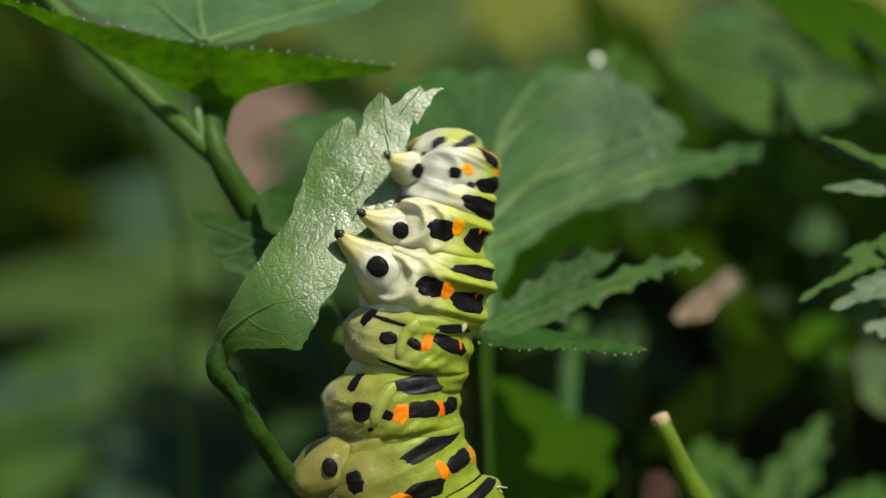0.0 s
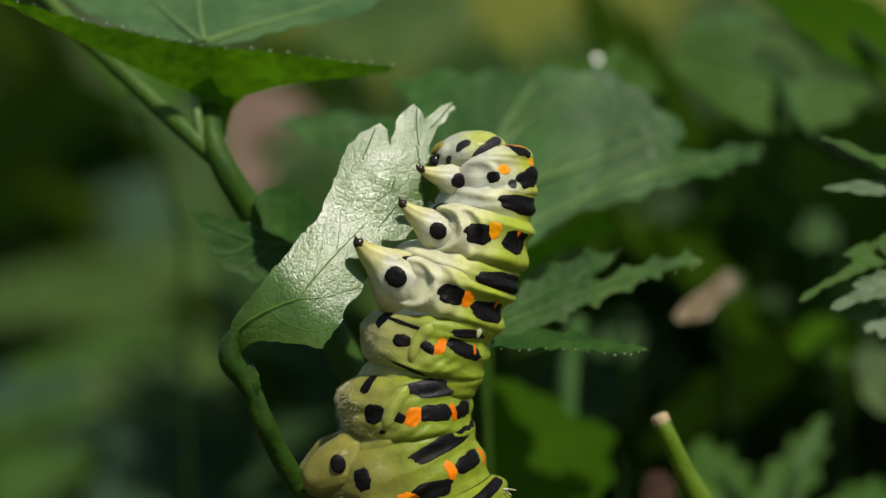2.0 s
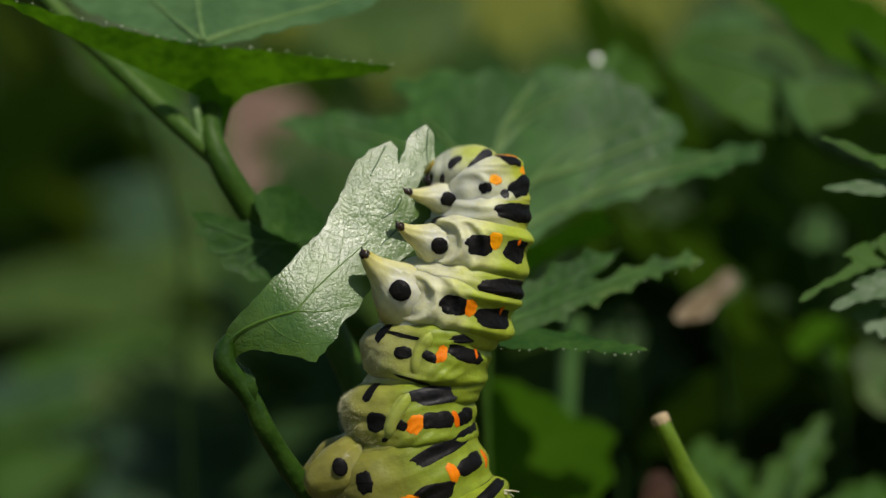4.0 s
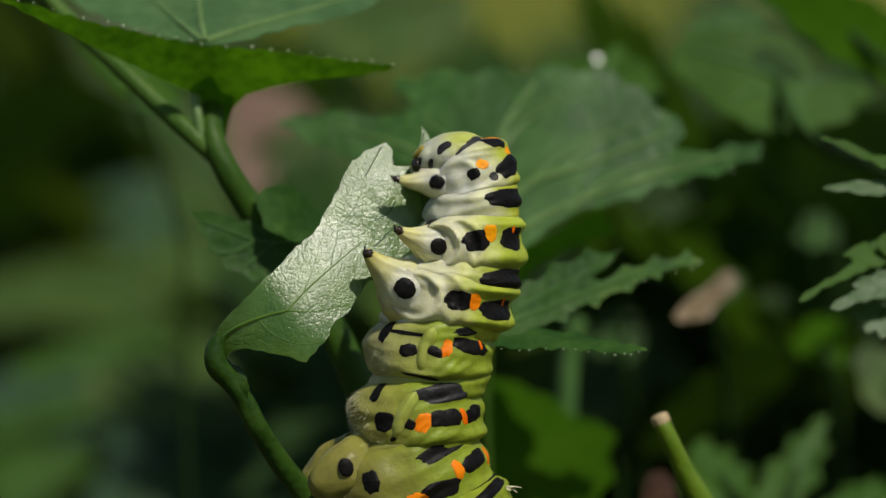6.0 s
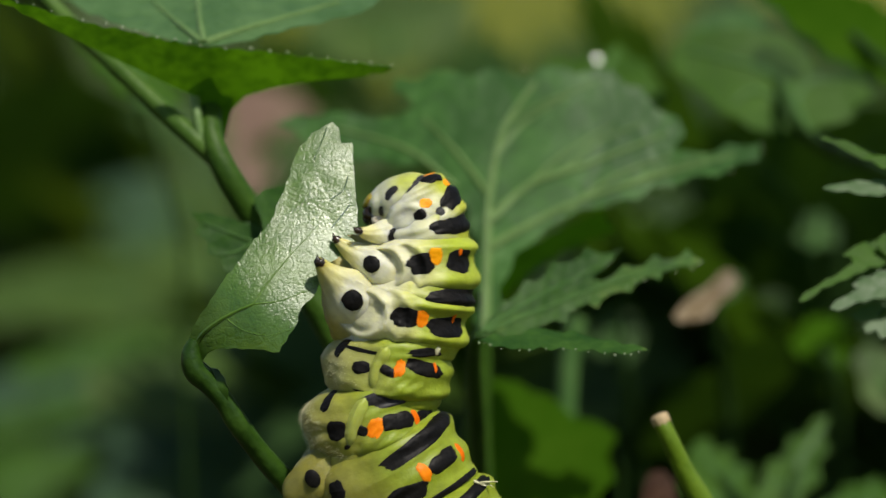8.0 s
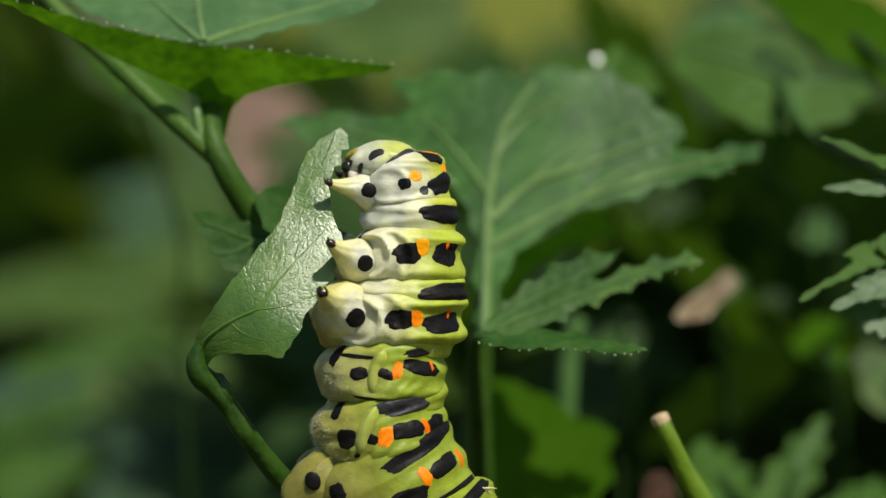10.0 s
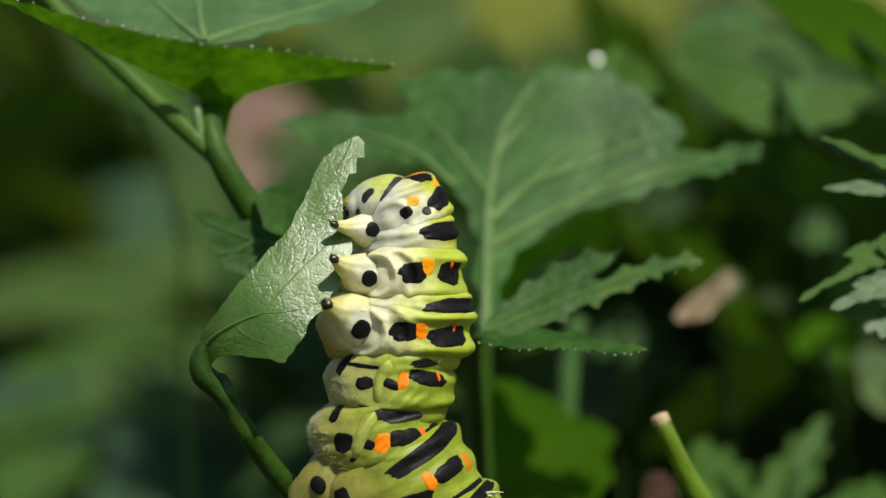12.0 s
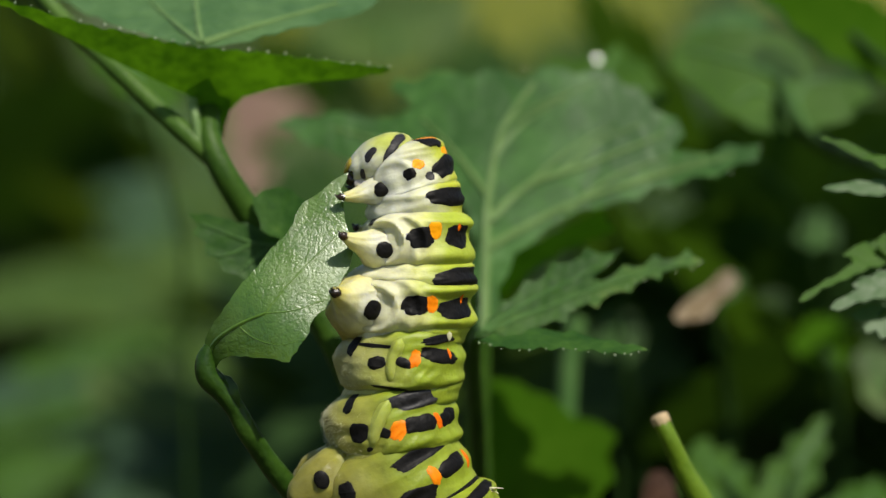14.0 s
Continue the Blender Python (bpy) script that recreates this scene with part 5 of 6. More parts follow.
# the dark bed materials carry these leaves' shade in their colour
FAR = [
    ("dry_leaf", "dry tan curled leaf fragment", 40, [(16.25, -4.8), (16.63, -4.19), (17.58, -3.35), (18.91, -2.59), (19.98, -1.6), (20.55, -1.45), (21.12, -2.36), (20.55, -3.13), (19.52, -3.81), (18.84, -4.8), (17.5, -5.1), (16.55, -5.1)], TAN, 0.2, 0.5),
    ("leaf", "lobed green leaf in the half shade of the bed", 75, [(12.6, -6.4), (14.2, -5.2), (16.4, -5.4), (17.2, -7.0), (16.6, -9.0), (15.2, -9.8), (14.8, -8.6), (13.4, -9.2), (12.0, -8.2)], LEAF_SHADE, 0.1, 0.8),
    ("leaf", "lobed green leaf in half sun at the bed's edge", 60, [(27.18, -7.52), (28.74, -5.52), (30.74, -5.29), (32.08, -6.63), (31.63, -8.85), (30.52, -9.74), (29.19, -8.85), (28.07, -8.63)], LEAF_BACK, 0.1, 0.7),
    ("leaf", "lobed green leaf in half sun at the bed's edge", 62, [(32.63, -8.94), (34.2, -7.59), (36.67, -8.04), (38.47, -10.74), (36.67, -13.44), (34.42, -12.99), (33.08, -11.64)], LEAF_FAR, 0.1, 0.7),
    ("leaf", "narrow green leaf tip in half shade", 80, [(27.0, -10.6), (28.6, -9.8), (30.6, -11.4), (31.2, -14.4), (30.0, -16.4), (28.4, -15.6), (27.4, -13.2)], LEAF_SHADE, 0.1, 0.9),
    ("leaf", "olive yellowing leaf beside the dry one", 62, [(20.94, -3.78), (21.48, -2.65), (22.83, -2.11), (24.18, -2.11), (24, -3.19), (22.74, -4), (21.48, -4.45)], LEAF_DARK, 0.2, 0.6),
    ("leaf", "green leaf with deep shade put into its colour", 140, [(6, -12.43), (11, -9.93), (19.74, -10.25), (27.87, -11.18), (28.49, -15.56), (20.99, -18.68), (11, -18.68), (5.37, -16.18)], LEAF_HALF, 0.1, 0.9),
    ("dry_leaf", "faded pinkish-brown leaf far out of focus", 200, [(-29.78, 21.73), (-26.14, 23.25), (-20.06, 20.97), (-14.74, 15.27), (-12.08, 9.19), (-14.74, 5.77), (-21.58, 5.24), (-26.9, 6.91), (-29.17, 12.23)], PINK, 0.0, 0.6),
    ("leaf", "yellowing green leaf over the faded one", 185, [(-25.7, 13.5), (-21.35, 14.74), (-15.54, 16.48), (-10.45, 15.68), (-13.36, 13), (-19.17, 11.54), (-23.89, 10.96)], LEAF_DARK, 0.1, -0.5),
    ("leaf", "deep green leaf near the caterpillar, out of focus", 40, [(2.5, -10.3), (3.4, -9.2), (5.3, -9.4), (7.6, -10.4), (9.2, -11.9), (11.2, -12.3), (12.4, -13.2), (11.6, -14.6), (12.2, -16.2), (10.6, -18.4), (7.2, -19.6), (2.9, -20.0), (2.0, -14.6)], LEAF_BACK, 0.1, 0.15),
    ("leaf", "green leaf low in the bed", 50, [(18.4, -15.6), (19.2, -14.6), (20.3, -14.3), (20.6, -15.4), (21.8, -15.0), (22.0, -16.2), (23.4, -16.4), (23.0, -17.8), (24.2, -18.8), (23.07, -20.66), (19.26, -20.66), (18.6, -18.6), (17.6, -17.7), (18.5, -16.8)], LEAF_TOP, 0.1, 1.0),
    ("leaf", "green pointed leaf low in the bed", 46, [(22.6, -18.2), (23.4, -17.0), (23.9, -15.6), (25.1, -15.3), (25.6, -13.9), (26.8, -13.7), (27.5, -12.6), (28.7, -12.3), (28.1, -13.9), (28.6, -14.8), (27.5, -15.7), (27.7, -17.0), (26.4, -17.8), (25.9, -19.4), (24.9, -20.4), (22.99, -20.4)], LEAF_TOP, -0.2, 0.6),
    ("leaf", "green leaf low in the bed", 52, [(28.43, -19.17), (30.57, -17.97), (33.13, -17.46), (35.69, -18.74), (34.84, -21.3), (28.86, -21.3)], LEAF_TOP, 0.1, 1.2),
    ("leaf", "sunlit lobed leaf among the bed plants", 42, [(16.62, 14.8), (18.44, 15.89), (20.87, 16.14), (22.89, 15.81), (24.91, 15.49), (26.45, 14.2), (26.73, 12.78), (26.05, 12.25), (25.4, 13.47), (23.78, 14.76), (22.69, 14.6), (22.16, 13.71), (22.73, 12.74), (24.91, 12.09), (26.53, 12.05), (28.55, 12.25), (30.25, 11.77), (30.78, 10.88), (29.44, 10.23), (28.96, 9.14), (26.93, 8.78), (25.72, 8.05), (23.7, 8.13), (21.68, 8.53), (19.66, 9.75), (18.64, 10.96), (17.63, 11.77), (16.42, 12.98)], LEAF_TOP, 0.0, 0.6),
    ("leaf", "long yellow-green leaf among the bed plants", 44, [(22.33, 19.26), (24.37, 17.13), (26.83, 15.09), (29.28, 13.45), (32.06, 11.9), (35, 10.88), (35, 15.99), (32.14, 17.42), (29.28, 19.26)], LEAF_BACK, 0.1, 0.3),
    # two dark leaves added to stand in for the shaded gap
    ("leaf", "green leaf with deep shade put into its colour", 85, [(22.1, 7.07), (22.85, 10.57), (27.36, 11.33), (31.87, 10.32), (35.88, 12.58), (40.89, 12.08), (42.9, 5.56), (40.89, -1.95), (35.88, -5.96), (30.87, -3.96), (27.36, -4.96), (23.85, -1.45), (24.86, 2.05)], LEAF_SHADE, 0.1, -1.0),
    ("leaf", "green leaf with deep shade put into its colour", 95, [(20.73, -8.33), (25.97, -6.23), (32.25, -7.8), (36.44, -6.23), (40.63, -10.42), (39.58, -16.7), (33.3, -18.8), (27.02, -17.23), (21.78, -14.61)], LEAF_SHADE, 0.1, -0.9),
    ("leaf", "blurred green leaf low behind the eaten one", 150, [(-41.04, -13.85), (-31.33, -12.36), (-23.56, -12.88), (-18.38, -15.47), (-19.68, -19.35), (-26.15, -20.65), (-35.21, -20.13), (-41.04, -18.06)], LEAF_FAR, 0.0, 0.9),
    ("dry_leaf", "brown shrivelled leaf low beside the cut stalk", 30, [(13.36, -15.81), (13.81, -14.98), (14.64, -14.76), (15.4, -15.44), (15.55, -17.32), (13.81, -17.7), (13.29, -16.95)], BROWN, 0.1, 0.3),
    ("leaf", "sunlit lobed leaf among the bed plants", 60, [(18.51, 16.96), (21.18, 18.74), (24.29, 19.4), (25.85, 18.06), (24.96, 16.87), (22.96, 16.68), (21.18, 15.84)], LEAF_BROAD, 0.1, 0.8),
    ("leaf", "green leaf in half shade", 70, [(28.56, 0.98), (29.73, 2.85), (31.6, 3.23), (33, 1.92), (32.53, 0.05), (30.2, -0.19)], LEAF_SHADE, 0.1, 1.0),
    ("leaf", "green leaf in half shade", 70, [(29.96, -8.13), (31.13, -6.5), (33, -5.94), (34.03, -6.96), (33.47, -8.83), (32.06, -9.54)], LEAF_BACK, 0.1, 1.0),
    ("leaf", "broad green leaf far out of focus", 260, [(-75.51, -21.38), (-64.78, -17.8), (-52.25, -14.23), (-40.62, -16.02), (-34.36, -21.38), (-36.15, -26.75), (-47.78, -27.65), (-59.41, -31.22), (-75.51, -34.8)], LEAF_HALF, 0.0, 1.0),
    ("leaf", "broad green leaf far out of focus", 320, [(-86.9, -6.07), (-72.49, -1.96), (-53.95, 0.1), (-42.63, -2.99), (-39.54, -10.19), (-51.89, -15.34), (-70.43, -13.28), (-86.9, -14.31)], LEAF_FAR, 0.0, 1.2),
    ("leaf", "broad green leaf far out of focus", 340, [(-68.13, 11.93), (-56.31, 15.15), (-41.26, 6.56), (-38.04, -3.12), (-52.01, -3.12), (-64.91, 2.26)], LEAF_HALF, 0.1, 1.0),
    # widened, tipped from the sun and coloured dark to stand in for shade
    ("leaf", "broad green leaf far out of focus", 380, [(-98.29, 28.0), (-86.64, 33.5), (-70.0, 35.0), (-59.0, 30.0), (-55.0, 21.0), (-58.5, 12.0), (-70.0, 6.0), (-84.31, 1.28), (-98.29, 4.77)], LEAF_SHADE, 0.3, -1.2),
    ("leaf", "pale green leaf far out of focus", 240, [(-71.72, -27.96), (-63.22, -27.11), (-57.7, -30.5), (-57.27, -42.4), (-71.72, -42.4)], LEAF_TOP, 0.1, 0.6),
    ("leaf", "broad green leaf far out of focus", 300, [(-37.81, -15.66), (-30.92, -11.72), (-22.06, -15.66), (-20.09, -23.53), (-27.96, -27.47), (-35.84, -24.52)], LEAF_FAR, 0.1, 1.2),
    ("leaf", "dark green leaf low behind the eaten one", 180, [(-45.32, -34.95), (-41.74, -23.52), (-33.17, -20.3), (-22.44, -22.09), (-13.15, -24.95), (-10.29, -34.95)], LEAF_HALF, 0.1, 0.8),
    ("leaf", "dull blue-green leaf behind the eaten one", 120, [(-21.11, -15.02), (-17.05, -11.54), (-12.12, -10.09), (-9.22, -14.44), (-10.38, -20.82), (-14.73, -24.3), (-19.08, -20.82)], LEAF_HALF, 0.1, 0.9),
    ("leaf", "narrow lobe of a bed leaf, sunlit and blurred", 190, [(-56.33, -14.67), (-48.96, -12.02), (-38.63, -9.95), (-29.05, -10.99), (-35.68, -13.34), (-46.01, -15.56), (-53.38, -17.33)], LEAF_TOP, 0.1, 0.8),
    ("leaf", "narrow lobe of a bed leaf, sunlit and blurred", 200, [(-62.6, -22.72), (-55.01, -20.89), (-45.13, -18.92), (-36.77, -19.68), (-42.85, -22.72), (-52.73, -25.45), (-62.6, -27.28)], LEAF_TOP, 0.1, 0.8),
    ("leaf", "narrow lobe of a bed leaf, sunlit and blurred", 210, [(-35.51, -17.13), (-29.26, -14.78), (-20.65, -15.57), (-17.52, -18.38), (-24.56, -19.48), (-31.6, -20.26)], LEAF_FAR, 0.1, 0.8),
    ("leaf", "narrow lobe of a bed leaf, sunlit and blurred", 220, [(-66.31, -32.91), (-59.87, -28.89), (-52.63, -28.09), (-49.41, -31.3), (-55.85, -35.33), (-66.31, -39.35)], LEAF_TOP, 0.1, 0.7),
    ("leaf", "pale green leaf behind the shoot", 60, [(-29.99, 17.84), (-26.43, 16.51), (-21.98, 14.73), (-20.2, 11.17), (-23.31, 10.72), (-27.32, 13.84)], LEAF_TOP, 0.1, 1.0),
    ("leaf", "bright green leaf far out of focus", 160, [(-15, 32.22), (-6.97, 32.22), (3.75, 30.88), (3.08, 23.51), (-5.63, 20.83), (-12.32, 21.5), (-16.34, 25.52)], LEAF_FAR, 0.0, 0.8),
    ("leaf", "sunlit green leaf behind the broad leaf, holding a dewdrop", 47, [(6.48, 12.93), (8.36, 14.38), (10.64, 14.18), (13.14, 15.42), (15.21, 13.76), (16.67, 11.27), (15.63, 8.77), (11.47, 7.52), (7.32, 9.19)], LEAF_TOP, 0.0, 0.8),
]


def ribs(outline, cx, cz, low):
    """A midrib from the lowest point to the farthest, and two side veins."""
    tip = max(outline, key=lambda p: math.dist(p, low))
    ends = sorted(outline, key=lambda p: (p[0] - low[0]) * (tip[1] - low[1]) - (p[1] - low[1]) * (tip[0] - low[0]))
    lines = [([low, (cx, cz), (cx + 0.85 * (tip[0] - cx), cz + 0.85 * (tip[1] - cz))], 0.4, 0.15)]
    for e in (ends[0], ends[-1]):
        lines.append(([((low[0] + cx) / 2, (low[1] + cz) / 2), (cx + 0.4 * (e[0] - cx), cz + 0.4 * (e[1] - cz)), (cx + 0.8 * (e[0] - cx), cz + 0.8 * (e[1] - cz))], 0.28, 0.1))
    return lines


for k, (name, label, d, outline, mat, gx, gz) in enumerate(FAR):
    cx, cz = sum(p[0] for p in outline) / len(outline), sum(p[1] for p in outline) / len(outline)
    low = min(outline, key=lambda p: p[1])
    stalk = None
    if name == "leaf":
        foot = plane(d, cx, cz, gx, gz, 0.0)
        stalk = (rooted([(cx, foot(cx, cz) + 0.4, cz), (low[0], foot(*low) + 0.5, low[1]), (low[0] + 14, d + 25, low[1] - 5) if cx > 15 and cz > 5 else (low[0] + 2, d + 6, low[1] - 10)], 3, 8), [0.3, 0.5, 0.6, 0.8, 1.0] if cx > 0 and d != 47 else [0.2, 0.2, 0.2, 0.25, 0.3])
    # stalks are darkened by colour as well, as if shaded
    plant_leaf(name, label, outline, plane(d, cx, cz, gx, gz, 1.2, 0.09, 30 + k), mat, () if mat is LEAF_BACK else ribs(outline, cx, cz, low), mat if name == "dry_leaf" else VEIN_DULL, teeth=(1.1, 0.55), cut=2.2, seed=30 + k, group="bed leaves" if name == "leaf" else "", stalk=stalk, stem=LEAF_SHADE)


# ---- plants of the bed behind ----
def bed_leaf(seed, mat):
    """A lobed leaf about 4 cm across on a long stalk; the leaf's base is the origin."""
    rng = random.Random(seed)
    size = 20.0
    outline = []
    for i in range(88):
        a = radians(-160 + 320 * i / 87)
        r = size * (0.5 + 0.5 * abs(math.cos(2.5 * a)) ** 0.8) * (1 + (0.09 if i % 2 else -0.05) + 0.1 * rng.uniform(-1, 1))
        outline.append((r * math.sin(a), r * math.cos(a) + 6))
    ob = empty("bed_plant", Matrix(), "lobed green bed plant, far out of focus" if mat is LEAF_FAR else "lobed bed plant in shade-dark green, far out of focus", "plant", "bed plants")
    bm = blade(outline, plane(0, 0, 0, rng.uniform(-.3, .3), rng.uniform(0.6, 1.5) if mat is LEAF_FAR else rng.uniform(-1.5, -0.6) if seed < 46 else rng.uniform(0.6, 1.2), 2.5, 0.06, seed, 0.006), 4.0, 0.0)
    part("leaf_blade", bm, mat, ob)
    bm = bmesh.new()
    tube(bm, [(rng.uniform(-25, 25), 30, -260), (rng.uniform(-12, 12), 14, -90), (0, 3, -15), (0, 0.5, 0), (0, 8, 8)], [2.0, 1.6, 1.1, 0.8, 0.4], 6, 10)
    # stalks share the leaf colour that has shade painted in
    part("leaf_stalk", bm, LEAF_SHADE, ob)
    return ob


protos = [bed_leaf(s, LEAF_FAR) for s in (41, 42, 43)] + [bed_leaf(s, LEAF_SHADE) for s in (44, 45, 46)]
rng = random.Random(9)
used, placed = [0] * 6, 0
while placed < 230:
    # (u, v): where the leaf stands before the lens, across and up; d: how far behind the caterpillar
    u, v, d = rng.uniform(-27, 27), rng.uniform(-15, 12), rng.uniform(90, 520)
    k = (d + D) / D
    wide = rng.uniform(0.7, 1.25) * (0.9 + d / 500)
    r = 17 * wide / k
    lawn = -6 < u + r and u - r < 20 and v + 1.2 * r > 9.0
    bare = d < 230 and -12.5 < u + r and u - r < -6 and 3 < v + r
    if lawn or bare or (u < -4 and d < 400):
        continue
    w = BASE @ V(u * k, d, v * k)
    if w.z < 0.03:
        continue
    # share of copies coloured dark, set by where shade falls
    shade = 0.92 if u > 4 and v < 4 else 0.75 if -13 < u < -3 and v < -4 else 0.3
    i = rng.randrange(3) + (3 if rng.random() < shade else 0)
    m = Matrix.LocRotScale(w, Euler((rng.uniform(-0.3, 0.3), 0, rng.uniform(-1.1, 1.1) + (2.6 if rng.random() < 0.35 else 0))), None)
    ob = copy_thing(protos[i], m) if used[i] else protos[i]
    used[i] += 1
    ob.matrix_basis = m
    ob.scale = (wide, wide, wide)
    placed += 1


def dewdrop(at, r):
    bm = bmesh.new()
    # a flat cap of water that faces between the sun and the front
    curve, rows = 3.5, []
    for i in range(9):
        a = r * i / 8
        rows.append([V(a * math.cos(w), a * math.sin(w), -a * a / (2 * curve)) if i else V(1e-4 * math.cos(w), 1e-4 * math.sin(w), 0) for w in (2 * math.pi * k / 24 for k in range(24))])
    rows.append([V(r * math.cos(2 * math.pi * k / 24) * 0.9, r * math.sin(2 * math.pi * k / 24) * 0.9, -0.3) for k in range(24)])
    sheet(bm, rows)
    bmesh.ops.recalc_face_normals(bm, faces=bm.faces[:])
    ob = part("dewdrop", bm, WATER)
    p = BASE @ V(*at)
    facing = (SUN + (STILL.translation - p).normalized()).normalized()
    ob.matrix_world = Matrix.Translation(p) @ facing.to_track_quat("Z", "Y").to_matrix().to_4x4()
    tagged(ob, "clear round dewdrop glinting on a leaf", "dewdrop", "dewdrops")


dewdrop((11.16, 44, 13.78), 0.28)
dewdrop((5.59, 30, 12.04), 0.04)
dewdrop((9.29, 30, 10.8), 0.1)


BREEZE = [(0.0, 0.05, -0.05), (0.5, 0.0, -0.1), (1.5, 0.0, -0.03), (2.5, 0.03, -0.1), (3.0, -0.03, -0.03), (5.5, 0.0, -0.03), (6.0, 0.05, 0.0), (6.5, 0.06, 0.0), (7.0, 0.06, -0.05), (7.5, -0.2, -0.18), (8.0, 0.0, -0.08),
          (10.5, 0.0, -0.03), (11.0, 0.06, -0.06), (12.0, 0.03, 0.0), (13.0, 0.0, -0.02), (13.5, -0.05, -0.08), (14.0, -0.12, -0.14)]



# ---- motion ----
def turned(x, y, z, roll, spin=0.0):
    return pose(x * 0.001, y * 0.001, z * 0.001, 0, -roll, 0) @ pose(0, 0, 0, 0, 0, spin)


